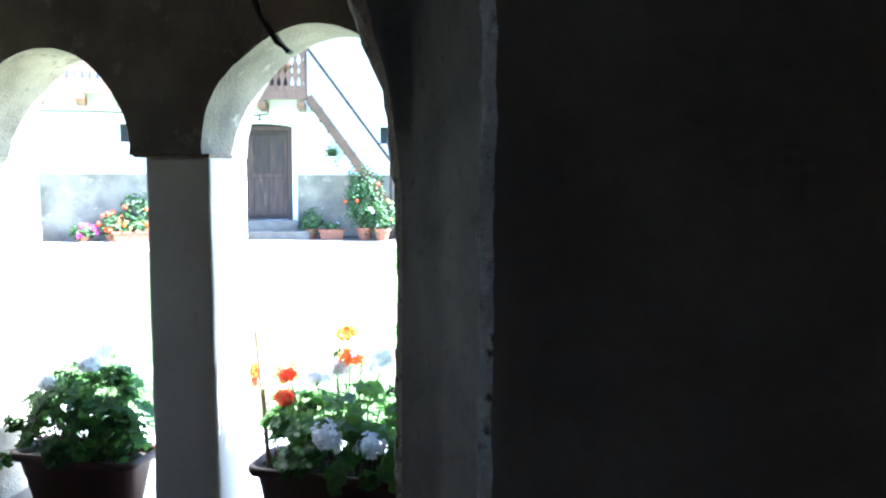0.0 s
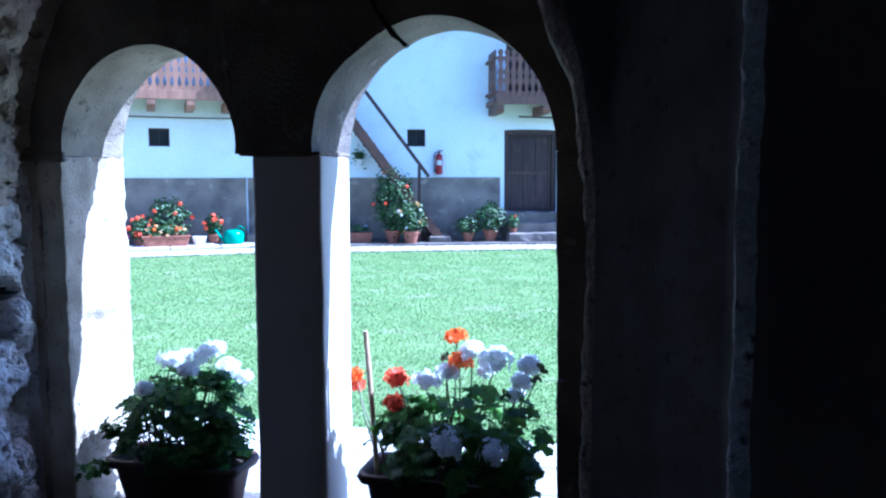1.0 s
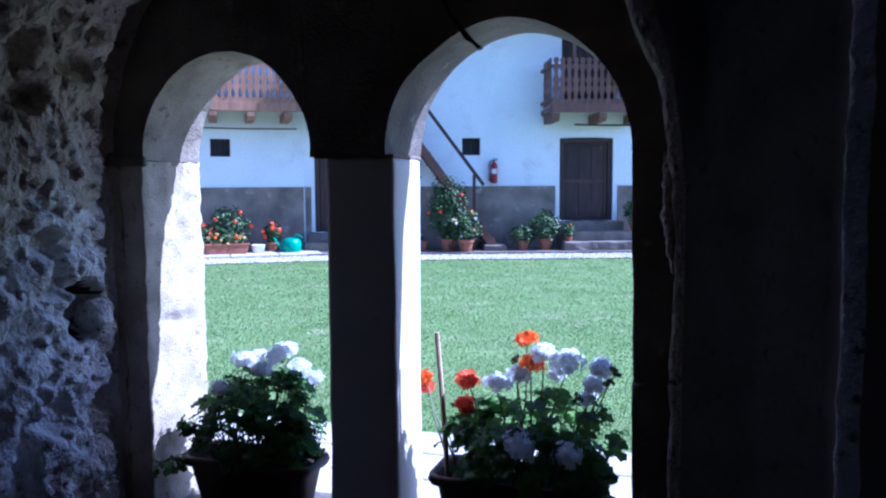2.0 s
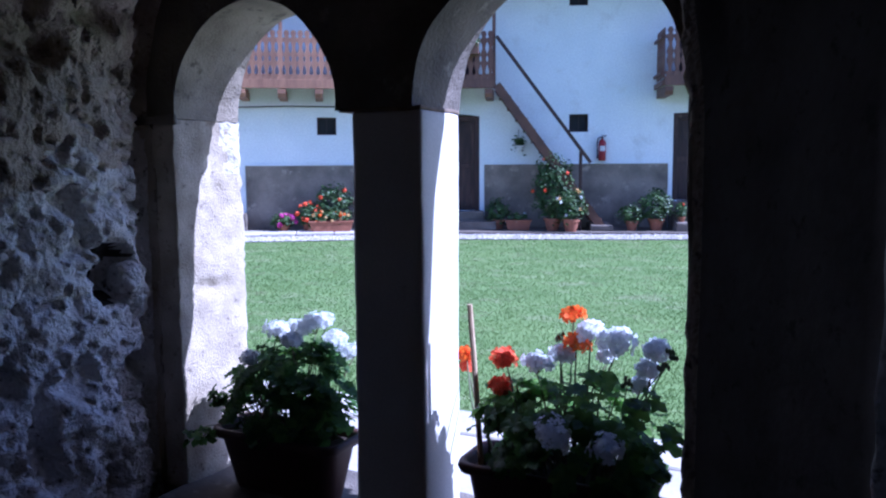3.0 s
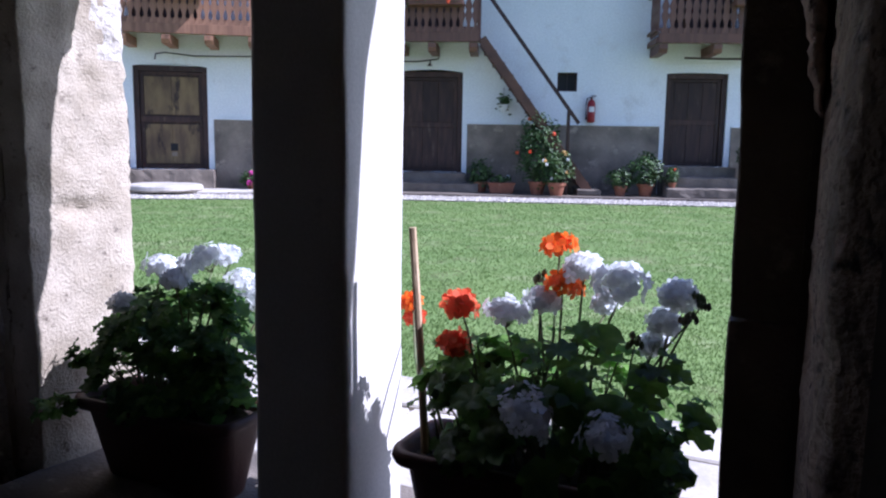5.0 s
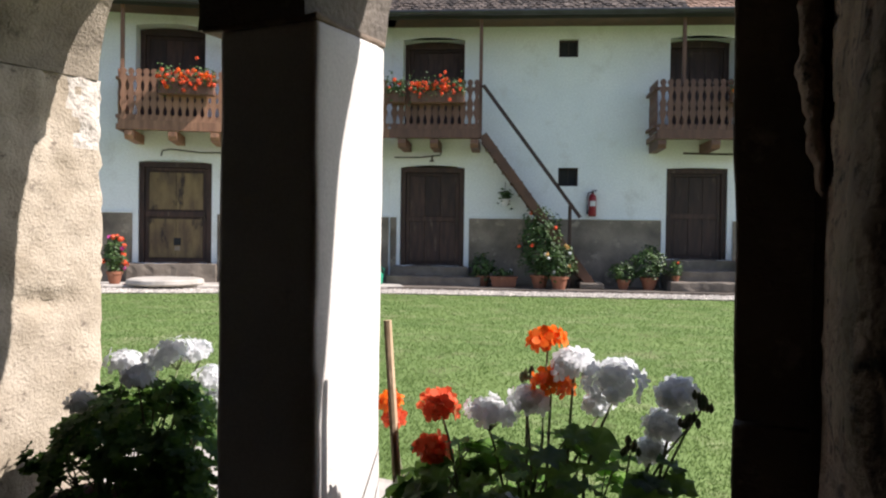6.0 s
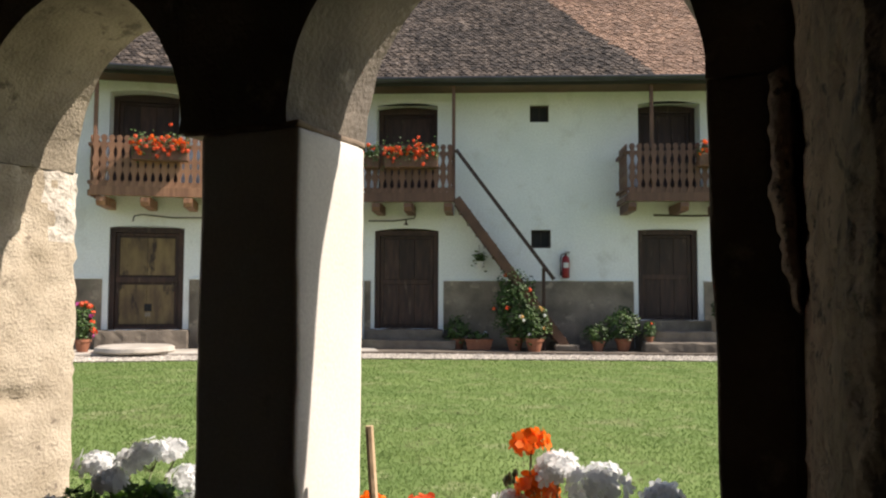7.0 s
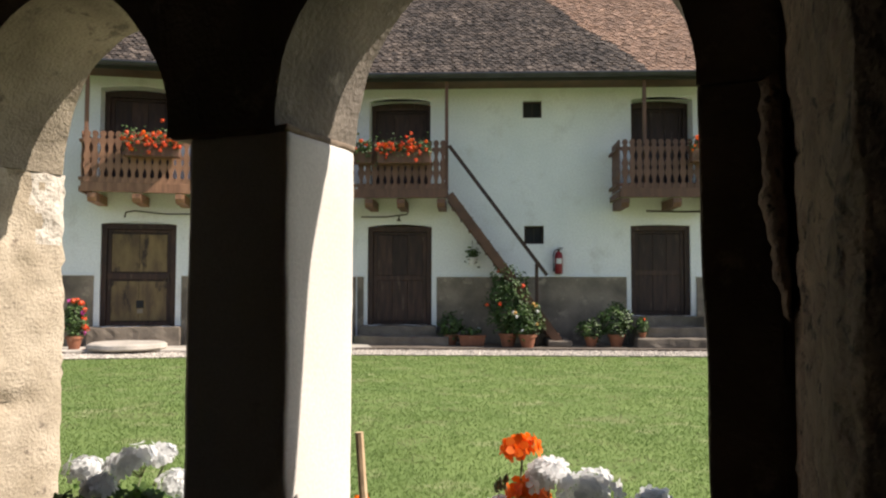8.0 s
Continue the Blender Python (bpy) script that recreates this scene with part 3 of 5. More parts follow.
# ---- facade ----
def pierced(x0, x1, z0, z1, thick, holes, name, m, material, label):
    """A wall with real openings; each hole is x0, x1, z0, z1, rise of its arched head."""
    bm = bmesh.new()
    xs = {x0, x1}
    zs = {z0, z1}
    for h in holes:
        n = 8 if h[4] else 1
        xs |= {h[0] + (h[1] - h[0]) * i / n for i in range(n + 1)}
        zs |= {h[2], h[3]}
    xs, zs = sorted(xs), sorted(zs)
    xs = [x for i, x in enumerate(xs) if i == 0 or x - xs[i - 1] > 1e-4]

    def lift(x, z):
        for h in holes:
            if h[4] and abs(z - h[3]) < 1e-5 and h[0] - 1e-5 <= x <= h[1] + 1e-5:
                k = (x - (h[0] + h[1]) / 2) / ((h[1] - h[0]) / 2)
                return z + h[4] * (1 - k * k)
        return z
    made = {}

    def at(x, z, y):
        key = (round(x, 4), round(z, 4), y)
        if key not in made:
            made[key] = bm.verts.new((x, y, lift(x, z)))
        return made[key]
    solid = {}
    for i in range(len(xs) - 1):
        for j in range(len(zs) - 1):
            cx, cz = (xs[i] + xs[i + 1]) / 2, (zs[j] + zs[j + 1]) / 2
            solid[i, j] = not any(h[0] < cx < h[1] and h[2] < cz < h[3] for h in holes)
    for (i, j), s in solid.items():
        if not s:
            continue
        a, b, c, d = (xs[i], zs[j]), (xs[i + 1], zs[j]), (xs[i + 1], zs[j + 1]), (xs[i], zs[j + 1])
        bm.faces.new([at(*p, 0) for p in (a, b, c, d)])
        bm.faces.new([at(*p, thick) for p in (d, c, b, a)])
        for (p, q), nb in (((a, b), (i, j - 1)), ((b, c), (i + 1, j)), ((c, d), (i, j + 1)), ((d, a), (i - 1, j))):
            if not solid.get(nb, False):
                bm.faces.new((at(*p, 0), at(*p, thick), at(*q, thick), at(*q, 0)))
    ob = part(name, bm, material)
    ob.matrix_basis = m
    return tagged(ob, label, "wall", kind="structure")


M_DOOR, R_DOOR, L_DOOR = (-3.09, -1.82, 0.40), (2.07, 3.22, 0.60), (-4.75, -3.41, 0.40)
EAVE = 5.30
pierced(-3.3, 8.0, -0.1, EAVE, 0.4, [(M_DOOR[0], M_DOOR[1], 0.40, 2.33, 0.05), (R_DOOR[0], R_DOOR[1], 0.60, 2.345, 0.015), (-3.07, -1.85, 2.95, 4.83, 0.06), (2.10, 3.30, 2.95, 4.83, 0.06),
        (0.0, 0.385, 1.99, 2.35, 0), (-0.02, 0.355, 4.49, 4.84, 0)], "wall_house", FACADE, LIME, "white limewashed house wall")
pierced(-9.0, 0.0, -0.1, EAVE, 0.4, [(L_DOOR[0], L_DOOR[1], 0.40, 2.31, 0.05), (-4.81, -3.55, 2.95, 4.87, 0.06), (-1.86, -1.47, 1.96, 2.32, 0)], "wall_house_wing", WING, LIME, "white limewashed house wall, angled wing")
# near-black walls paint the shade of the rooms behind the openings
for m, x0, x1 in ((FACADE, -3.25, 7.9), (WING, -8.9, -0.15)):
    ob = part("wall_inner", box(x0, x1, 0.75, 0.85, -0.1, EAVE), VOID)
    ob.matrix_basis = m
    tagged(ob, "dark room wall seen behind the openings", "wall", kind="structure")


def dado(m, x0, x1, top):
    bm = cut(box(x0, x1, -0.025, -0.001, 0.0, top, 0.006), 0.3)
    worn(bm, 0.006, 2.0, x0, lambda c: c.y < -0.01)
    ob = part("dado", bm, DADO)
    ob.matrix_basis = m
    tagged(ob, "grey cement dado along the foot of the wall", "dado", kind="structure")
    bm = cut(box(x0, x1, -0.034, -0.001, top + 0.002, top + 0.035, 0.006), 0.3)
    worn(bm, 0.005, 3.0, x0 + 3)
    ob = part("trim", bm, LIME)
    ob.matrix_basis = m
    tagged(ob, "thin white plaster ledge above the dado", "trim", kind="structure")


for m, x0, x1 in ((FACADE, -3.28, -3.16), (FACADE, -1.72, 1.98), (FACADE, 3.32, 8.0), (WING, -9, -4.85), (WING, -3.30, -0.02)):
    dado(m, x0, x1, 1.34)


# ---- roof ----
SLOPE = radians(38)


def roof(m, x0, x1, seed, group_part):
    rng = random.Random(seed)
    top = thing("roof", m, "weathered brown clay tile roof with a dark gutter", "roof", kind="structure")
    e = Vector((0, -0.98, 5.12))
    along = Vector((0, math.cos(SLOPE), math.sin(SLOPE)))
    up = Vector((0, -math.sin(SLOPE), math.cos(SLOPE)))
    bm = bmesh.new()
    a, b = e - up * 0.06, e + along * 7 - up * 0.06
    vs = [bm.verts.new((x, p.y, p.z)) for x in (x0, x1) for p in (a, b, b - up * 0.1, a - up * 0.1)]
    for i in range(4):
        bm.faces.new((vs[i], vs[(i + 1) % 4], vs[4 + (i + 1) % 4], vs[4 + i]))
    bm.faces.new(vs[:4])
    bm.faces.new(vs[4:])
    part("roof_deck", bm, VOID, top)
    # one tile with a rounded lower end
    w, h, t = 0.094, 0.20, 0.020
    pts = [(-w / 2, h)] + [(-w / 2, 0.035)] + [(-w / 4, 0.010), (0, 0.0), (w / 4, 0.010)] + [(w / 2, 0.035), (w / 2, h)]
    n = len(pts)
    tv = [Vector((x, 0, 0)) + along * y for x, y in pts] + [Vector((x, 0, 0)) + along * y - up * t for x, y in pts]
    tf = [tuple(range(n)), tuple(range(2 * n - 1, n - 1, -1))] + [(i, n + i, n + (i + 1) % n, (i + 1) % n) for i in range(n)]
    me = bpy.data.meshes.new("tile")
    me.from_pydata([tuple(p) for p in tv], [], tf)
    me.materials.append(TILE)
    verts, faces = [], []
    count = 0
    for r in range(62):
        s = r * 0.100
        k = 0
        x = x0 + (0.054 if r % 2 else 0)
        while x < x1:
            pos = e + along * (s + rng.uniform(-0.012, 0.012)) + up * (0.022 + rng.uniform(0, 0.014)) + Vector((x + rng.uniform(-0.006, 0.006), 0, 0))
            rot = Matrix.Rotation(rng.uniform(-0.03, 0.03), 4, up) @ Matrix.Rotation(rng.uniform(-0.07, 0.05) - 0.13, 4, "X")
            if r < 4 and count < 150 and group_part_range(group_part, x):
                share("tile", me, top, Matrix.Translation(pos) @ rot)
                count += 1
            else:
                o = len(verts)
                verts += [tuple(pos + rot @ p) for p in tv]
                faces += [tuple(o + i for i in f) for f in tf]
            x += 0.108
    rest = from_lists("tile_field", verts, faces, TILES, top, "overlapping weathered clay tiles")
    # the roof's sunlit stretch, put in as a lighter tile colour
    rest.data.materials.append(SUNTILE)
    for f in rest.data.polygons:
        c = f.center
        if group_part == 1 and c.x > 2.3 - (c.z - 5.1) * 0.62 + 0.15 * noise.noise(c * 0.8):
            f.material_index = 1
    tagged(rest, kind="stuff")
    # snow guards in a row above the eave
    x = x0 + 0.3
    while x < x1:
        p = e + along * 0.42 + up * 0.04
        part("snow_guard", tube([(x, p.y, p.z), (x, p.y - 0.01, p.z + 0.05), (x, p.y - 0.02, p.z + 0.15)], 0.009, n=5), IRON, top)
        x += 0.55
    # gutter and fascia
    g = bmesh.new()
    sec = [(0.085 * math.cos(math.pi + math.pi * i / 8), 0.085 * math.sin(math.pi + math.pi * i / 8)) for i in range(9)]
    inner = [(0.077 * math.cos(math.pi + math.pi * i / 8), 0.077 * math.sin(math.pi + math.pi * i / 8)) for i in range(8, -1, -1)]
    ring = sec + inner
    va = [g.verts.new((x0, e.y - 0.06 + y, e.z - 0.015 + z)) for y, z in ring]
    vb = [g.verts.new((x1, e.y - 0.06 + y, e.z - 0.015 + z)) for y, z in ring]
    for i in range(len(ring)):
        g.faces.new((va[i], va[(i + 1) % len(ring)], vb[(i + 1) % len(ring)], vb[i]))
    part("gutter", g, GUTTER, top, "dark half-round gutter", smooth=True)
    # unseen boards, made dark to cut light bounced onto the upper wall
    part("soffit", box(x0, x1, -0.93, -0.002, 5.085, 5.11), STAIRWOOD, top, "dark boarded soffit added under the eave")
    return top


def group_part_range(which, x):
    return (-2.6 < x < 2.2) if which == 1 else (-5.6 < x < -2.6)


# ---- doors ----
def door(name, m, x0, x1, z0, z1, rise, panel, label, rows):
    top = thing(name, m, label, "door", kind="structure")
    f = 0.10
    n = 10

    def head(a, b, z, y0, y1, drop):
        pts = [(a + (b - a) * i / n, z + rise * (1 - (2 * i / n - 1) ** 2) - 0.004) for i in range(n + 1)]
        return outline(pts + [(b, z - drop), (a, z - drop)], y0, y1)
    part("door_frame", box(x0 + 0.002, x0 + f, 0.06, 0.18, z0, z1, 0.006), DOORWOOD, top)
    part("door_frame", box(x1 - f, x1 - 0.002, 0.06, 0.18, z0, z1, 0.006), DOORWOOD, top)
    part("door_frame", head(x0 + 0.002, x1 - 0.002, z1, 0.055, 0.18, 0.09), DOORWOOD, top)
    a, b, c, d = x0 + f + 0.004, x1 - f - 0.004, z0 + 0.012, z1 - 0.095
    leaf = part("door_leaf", box(a, b, 0.13, 0.165, c, d, 0.003), DOORWOOD, top)
    k = 2 if panel is OLDDOOR else 3
    for r0, r1 in rows:
        zz0, zz1 = c + (d - c) * r0, c + (d - c) * r1
        for i in range(k):
            xa, xb = a + 0.07 + (b - a - 0.14) * i / k, a + 0.07 + (b - a - 0.14) * (i + 1) / k
            part("plank", box(xa + 0.003, xb - 0.003, 0.112, 0.131, zz0, zz1, 0.003), panel, leaf)
    rails = sorted({0.0, 1.0} | {(p[1] + q[0]) / 2 for p, q in zip(rows, rows[1:])})
    for r in rails:
        zc = c + (d - c) * r
        part("rail", box(a, b, 0.10, 0.13, max(c, zc - 0.05), min(d, zc + 0.05), 0.004), DOORWOOD, leaf)
    for xa, xb in ((a, a + 0.07), (b - 0.07, b)):
        part("stile", box(xa, xb, 0.103, 0.13, c, d, 0.004), DOORWOOD, leaf)
    hb = box(b - 0.055, b - 0.025, 0.085, 0.103, (c + d) / 2 - 0.10, (c + d) / 2 + 0.08, 0.003)
    tube([(b - 0.04, 0.09, (c + d) / 2), (b - 0.04, 0.05, (c + d) / 2), (b - 0.13, 0.045, (c + d) / 2)], 0.010, n=6, bm=hb)
    part("door_handle", hb, IRON, leaf, "dark iron handle")
    return top


dM = door("door_1", FACADE, M_DOOR[0], M_DOOR[1], 0.40, 2.33, 0.05, DOORWOOD, "dark brown boarded double door, closed", [(0.04, 0.47), (0.53, 0.96)])
dR = door("door_2", FACADE, R_DOOR[0], R_DOOR[1], 0.60, 2.345, 0.015, DOORWOOD, "dark brown boarded door above stone steps, closed", [(0.04, 0.47), (0.53, 0.96)])
dL = door("door_3", WING, L_DOOR[0], L_DOOR[1], 0.40, 2.31, 0.05, OLDDOOR, "old wooden door with faded ochre panels, closed", [(0.05, 0.46), (0.56, 0.95)])
part("cat_hole", box(-4.12, -3.99, 0.100, 0.118, 0.74, 0.88, 0.004), VOID, dL, "square dark hole in the lower panel")
part("paper_note", box(-4.105, -4.005, 0.107, 0.110, 0.64, 0.72), DADO, dL, "small faded paper note below the hole")
for nm, m, x0, x1, z1 in (("door_4", FACADE, -3.07, -1.85, 4.83), ("door_5", FACADE, 2.10, 3.30, 4.83), ("door_6", WING, -4.81, -3.55, 4.87)):
    door(nm, m @ pose(0, 0.30, 0), x0, x1, 2.95, z1, 0.06, DOORWOOD, "dark upper balcony door in shade, closed", [(0.04, 0.40), (0.46, 0.96)])


def small_window(name, m, x0, x1, z0, z1):
    top = thing(name, m, "small square dark window with a wooden frame", "window", kind="structure")
    f = 0.03
    for a, b, c, d in ((x0, x0 + f, z0, z1), (x1 - f, x1, z0, z1), (x0 + f, x1 - f, z0, z0 + f), (x0 + f, x1 - f, z1 - f, z1)):
        part("window_frame", box(a + 0.001, b - 0.001, 0.10, 0.16, c + 0.001, d - 0.001, 0.004), DOORWOOD, top)
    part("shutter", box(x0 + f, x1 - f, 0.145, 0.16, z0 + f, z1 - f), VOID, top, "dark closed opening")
    c = (x0 + x1) / 2
    part("bar", tube([(c, 0.07, z0 + 0.002), (c, 0.07, z1 - 0.002)], 0.006, n=6), IRON, top)


small_window("window_1", FACADE, 0.0, 0.385, 1.99, 2.35)
small_window("window_2", FACADE, -0.02, 0.355, 4.49, 4.84)
small_window("window_3", WING, -1.86, -1.47, 1.96, 2.32)


# ---- balconies ----
def baluster_mesh(h, wood):
    """A sawn board with a round head, a waist and scooped sides."""
    half = [(0.0, 0.063), (0.07, 0.063), (0.12, 0.034), (0.17, 0.026), (0.23, 0.036), (0.31, 0.062), (0.36, 0.063), (0.40, 0.046), (0.43, 0.041), (0.46, 0.047), (0.50, 0.063), (0.54, 0.060), (0.61, 0.034), (0.66, 0.028), (0.71, 0.036), (0.78, 0.062), (0.83, 0.063), (0.87, 0.030), (0.895, 0.040), (0.93, 0.053), (0.965, 0.046), (0.99, 0.026), (1.0, 0.0)]
    pts = [(w, z * h) for z, w in half] + [(-w, z * h) for z, w in reversed(half[:-1])]
    return mesh_of(outline(pts, -0.011, 0.011), "baluster", wood)


def balcony(m, x0, x1, ends, posts, label, joists, wood=BALWOOD):
    top = thing("balcony", m, label, "balcony")
    F = -0.90
    zf = 2.80
    n = int((x1 - x0) / 0.16)
    for i in range(n):
        a, b = x0 + (x1 - x0) * i / n, x0 + (x1 - x0) * (i + 1) / n
        part("floor_board", box(a + 0.003, b - 0.003, F + 0.03, -0.002, zf + 0.10, zf + 0.135, 0.003), wood, top)
    part("fascia", box(x0, x1, F, F + 0.03, zf, zf + 0.17, 0.006), wood, top)
    for x in joists:
        prof = [(-0.98, zf - 0.02), (-0.98, zf - 0.10), (-0.93, zf - 0.17), (0.0, zf - 0.17), (0.0, zf - 0.002), (-0.85, zf - 0.002)]
        bm = outline(prof, x - 0.075, x + 0.075)
        for w in bm.verts:
            w.co = Vector((w.co.y, w.co.x + 0.06, w.co.z))
        part("joist", bm, wood, top)
    me = baluster_mesh(0.93, wood)
    pitch = 0.129
    n = int(round((x1 - x0 - 0.06) / pitch))
    for i in range(n):
        x = x0 + 0.03 + (x1 - x0 - 0.06) * (i + 0.5) / n
        share("baluster", me, top, pose(x, F + 0.015, zf + 0.155))
    for z in (0.21, 0.885):
        part("rail", box(x0, x1, F + 0.028, F + 0.075, zf + z, zf + z + 0.06, 0.006), wood, top)
    for x in ends:
        for i in range(6):
            share("baluster", me, top, pose(x, F + 0.10 + i * 0.129, zf + 0.155, 0, 0, 90))
        for z in (0.21, 0.885):
            part("rail", box(x - 0.012 - 0.045, x - 0.012, F + 0.075, -0.003, zf + z, zf + z + 0.06, 0.006), wood, top)
        part("side_beam", box(x - 0.04, x + 0.0, F + 0.03, -0.002, zf, zf + 0.10, 0.006), wood, top)
    for x in posts:
        part("post", box(x - 0.032, x + 0.032, F + 0.08, F + 0.145, zf + 0.13, 5.086, 0.006), wood, top)
    return top


balcony(FACADE, -3.19, -1.47, (), (-1.50,), "carved brown wooden balcony at the head of the stair", (-2.95, -2.35, -1.60))
balcony(FACADE, 1.71, 3.62, (1.71, 3.62), (2.19, 3.58), "carved brown wooden balcony over the stepped door", (1.80, 2.75, 3.50))
balcony(WING, -4.91, -0.11, (-4.91,), (-4.86, -2.5), "long carved brown wooden balcony, partly sunlit", (-4.72, -3.98, -3.25, -2.5, -1.8, -1.1, -0.4), SUNWOOD)


# ---- outside stair ----
def stair():
    top = thing("wooden_stair", FACADE, "steep brown wooden stair leaning on the house with a handrail", "stairs")
    a, b = Vector((-1.45, 0, 2.86)), Vector((0.62, 0, 0.06))
    d = (b - a).normalized()
    q = Vector((d.z, 0, -d.x))
    for y in (-0.90, -0.16):
        p = [a + q * 0.075, b + q * 0.075, b - q * 0.085, a - q * 0.085]
        part("stringer", outline([(v.x, v.z) for v in p], y, y + 0.055), STAIRWOOD, top)
    steps = 13
    for i in range(1, steps):
        p = a + (b - a) * i / steps
        part("tread", box(p.x - 0.12, p.x + 0.12, -0.845, -0.16, p.z - 0.02, p.z + 0.02, 0.004), STAIRWOOD, top)
    r0, r1 = Vector((-1.45, -0.87, 3.78)), Vector((0.36, -0.87, 1.36))
    n = Vector(((r1 - r0).normalized().z, 0, -(r1 - r0).normalized().x))
    part("handrail", outline([(v.x, v.z) for v in (r0 + n * 0.032, r1 + n * 0.032, r1 - n * 0.032, r0 - n * 0.032)], -0.90, -0.84), DOORWOOD, top)
    part("newel_post", box(0.145, 0.205, -0.84, -0.77, 0.05, 1.58, 0.006), DOORWOOD, top)
    bm = cut(box(0.36, 0.80, -0.98, -0.05, 0.05, 0.17, 0.02), 0.12)
    worn(bm, 0.012, 5, 3)
    part("foot_stone", bm, STEP, top, "worn stone at the stair's foot")
    return top


stair()
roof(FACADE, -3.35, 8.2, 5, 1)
roof(WING, -9.0, 0.05, 6, 2)


# ---- steps and paving pieces before the doors ----
def block(m, dims, seed, material=STEP, name="doorstep", label="worn grey stone doorstep"):
    bm = cut(box(*dims, 0.02, seg=2), 0.14)
    worn(bm, 0.028, 3.5, seed)
    ob = part(name, bm, material, smooth=False)
    ob.matrix_basis = m
    tagged(ob, label, "step", "stone steps at the doors")
    return ob


block(FACADE, (2.0, 3.36, -0.38, 0.20, 0.04, 0.60), 1)
block(FACADE, (2.02, 3.5, -0.74, -0.37, 0.04, 0.40), 2)
block(FACADE, (1.95, 3.75, -1.12, -0.73, 0.04, 0.22), 3)
block(FACADE, (-3.2, -1.72, -0.36, 0.20, 0.04, 0.40), 4)
block(FACADE, (-3.24, -1.45, -0.74, -0.35, 0.04, 0.22), 5)
block(WING, (-4.90, -3.28, -0.36, 0.20, 0.04, 0.395), 6)
# slab in the pale flagstone colour, for the sun on this side
bm = turned([(0.62, 0), (0.66, 0.03), (0.65, 0.09), (0.60, 0.115), (0.0001, 0.12)], 40)
worn(bm, 0.01, 4, 8)
ob = part("round_slab", bm, FLAGS, smooth=False)
ob.matrix_basis = WING @ pose(-4.05, -1.05, 0.06)
tagged(ob, "round flat stone slab before the door, coloured pale as sunlit", "stone slab")
# pale slabs laid over the dark pavement to paint its sunlit part
top = thing("pavement_wing", WING, "flagstones before the old door, coloured pale as sunlit", "pavement", kind="structure")
rng = random.Random(52)
u0 = -7.6
while u0 < -0.6:
    u1 = u0 + rng.uniform(0.55, 0.95)
    for v0, v1 in ((0.40, 0.86), (0.86, 1.36)):
        bm = cut(box(u0 + 0.008, u1 - 0.008, -v1 + 0.006, -v0 - 0.006, 0.02, 0.066 + rng.uniform(-0.006, 0.006), 0.01), 0.3)
        worn(bm, 0.005, 6, u0)
        part("flagstone", bm, FLAGS, top)
    u0 = u1


# ---- plants ----
def leaf_lists(radius, seed):
    """A round, scalloped and ruffled leaf with a notch at its stalk: vertices and faces."""
    rng = random.Random(seed)
    n = 18
    verts = [(0, 0, -radius * 0.20)]
    for i in range(n):
        a = 2 * math.pi * (i + 0.5) / n
        lobe = 1 + 0.13 * math.cos(6 * a) + (0.07 if i % 2 else -0.05) + rng.uniform(-0.05, 0.05)
        if i in (n - 1, 0):
            lobe *= 0.62
        r = radius * lobe
        verts.append((r * 0.55 * math.cos(a), r * 0.55 * math.sin(a), radius * (0.04 + 0.05 * math.cos(6 * a + seed))))
        verts.append((r * math.cos(a), r * math.sin(a), radius * (0.20 * math.cos(6 * a + seed) - 0.05 + rng.uniform(-0.12, 0.12))))
    faces = []
    for i in range(n):
        j = (i + 1) % n
        faces += [(0, 1 + 2 * i, 1 + 2 * j), (1 + 2 * i, 2 + 2 * i, 2 + 2 * j, 1 + 2 * j)]
    return verts, faces


def leaf_mesh(radius, seed):
    verts, faces = leaf_lists(radius, seed)
    me = bpy.data.meshes.new("leaf")
    me.from_pydata(verts, [], faces)
    me.materials.append(LEAF)
    for f in me.polygons:
        f.use_smooth = True
    return me


LARGE = [0.030, 0.036, 0.043]
SMALL = [0.019, 0.023, 0.028]
LEAVES = {r: leaf_mesh(r, i + 1) for i, r in enumerate(LARGE + SMALL)}


def floret_head(radius, material, seed, flat=0.68):
    """A domed head of many five-petalled florets."""
    rng = random.Random(seed)
    verts, faces = [], []
    loose = material is not WHITEP
    count = int((34 + radius * 520) * (0.42 if loose else 1.0))
    for i in range(count):
        z = 1 - (1.35 if loose else 1.22) * (i + 0.5) / count
        a = i * 2.399963 + rng.uniform(-0.25, 0.25)
        s = math.sqrt(max(0, 1 - z * z))
        d = Vector((s * math.cos(a), s * math.sin(a), z)).normalized()
        c = d * radius * (rng.uniform(0.45, 1.2) if loose else rng.uniform(0.5, 1.0) * (1 + 0.28 * noise.noise(d * 1.7 + Vector((seed * 3.1, 0, 0)))))
        c.z *= flat
        q = (d + Vector((rng.uniform(-.3, .3), rng.uniform(-.3, .3), rng.uniform(-.2, .3)))).normalized().to_track_quat("Z", "Y")
        spin = rng.uniform(0, 6)
        size = rng.uniform(0.016, 0.023) if loose else rng.uniform(0.012, 0.018)
        for k in range(5):
            b = spin + k * 1.2566
            o = len(verts)
            lift = rng.uniform(-0.05, 0.35)
            for r, w, h in ((0.05, 0, 0), (0.62, -0.42, lift * 0.5), (1.05, -0.22, lift), (1.05, 0.22, lift * 0.9), (0.62, 0.42, lift * 0.45)):
                p = Vector((r * math.cos(b) - w * math.sin(b), r * math.sin(b) + w * math.cos(b), h)) * size
                verts.append(tuple(c + q @ p))
            faces.append((o, o + 1, o + 2, o + 3, o + 4))
    return verts, faces


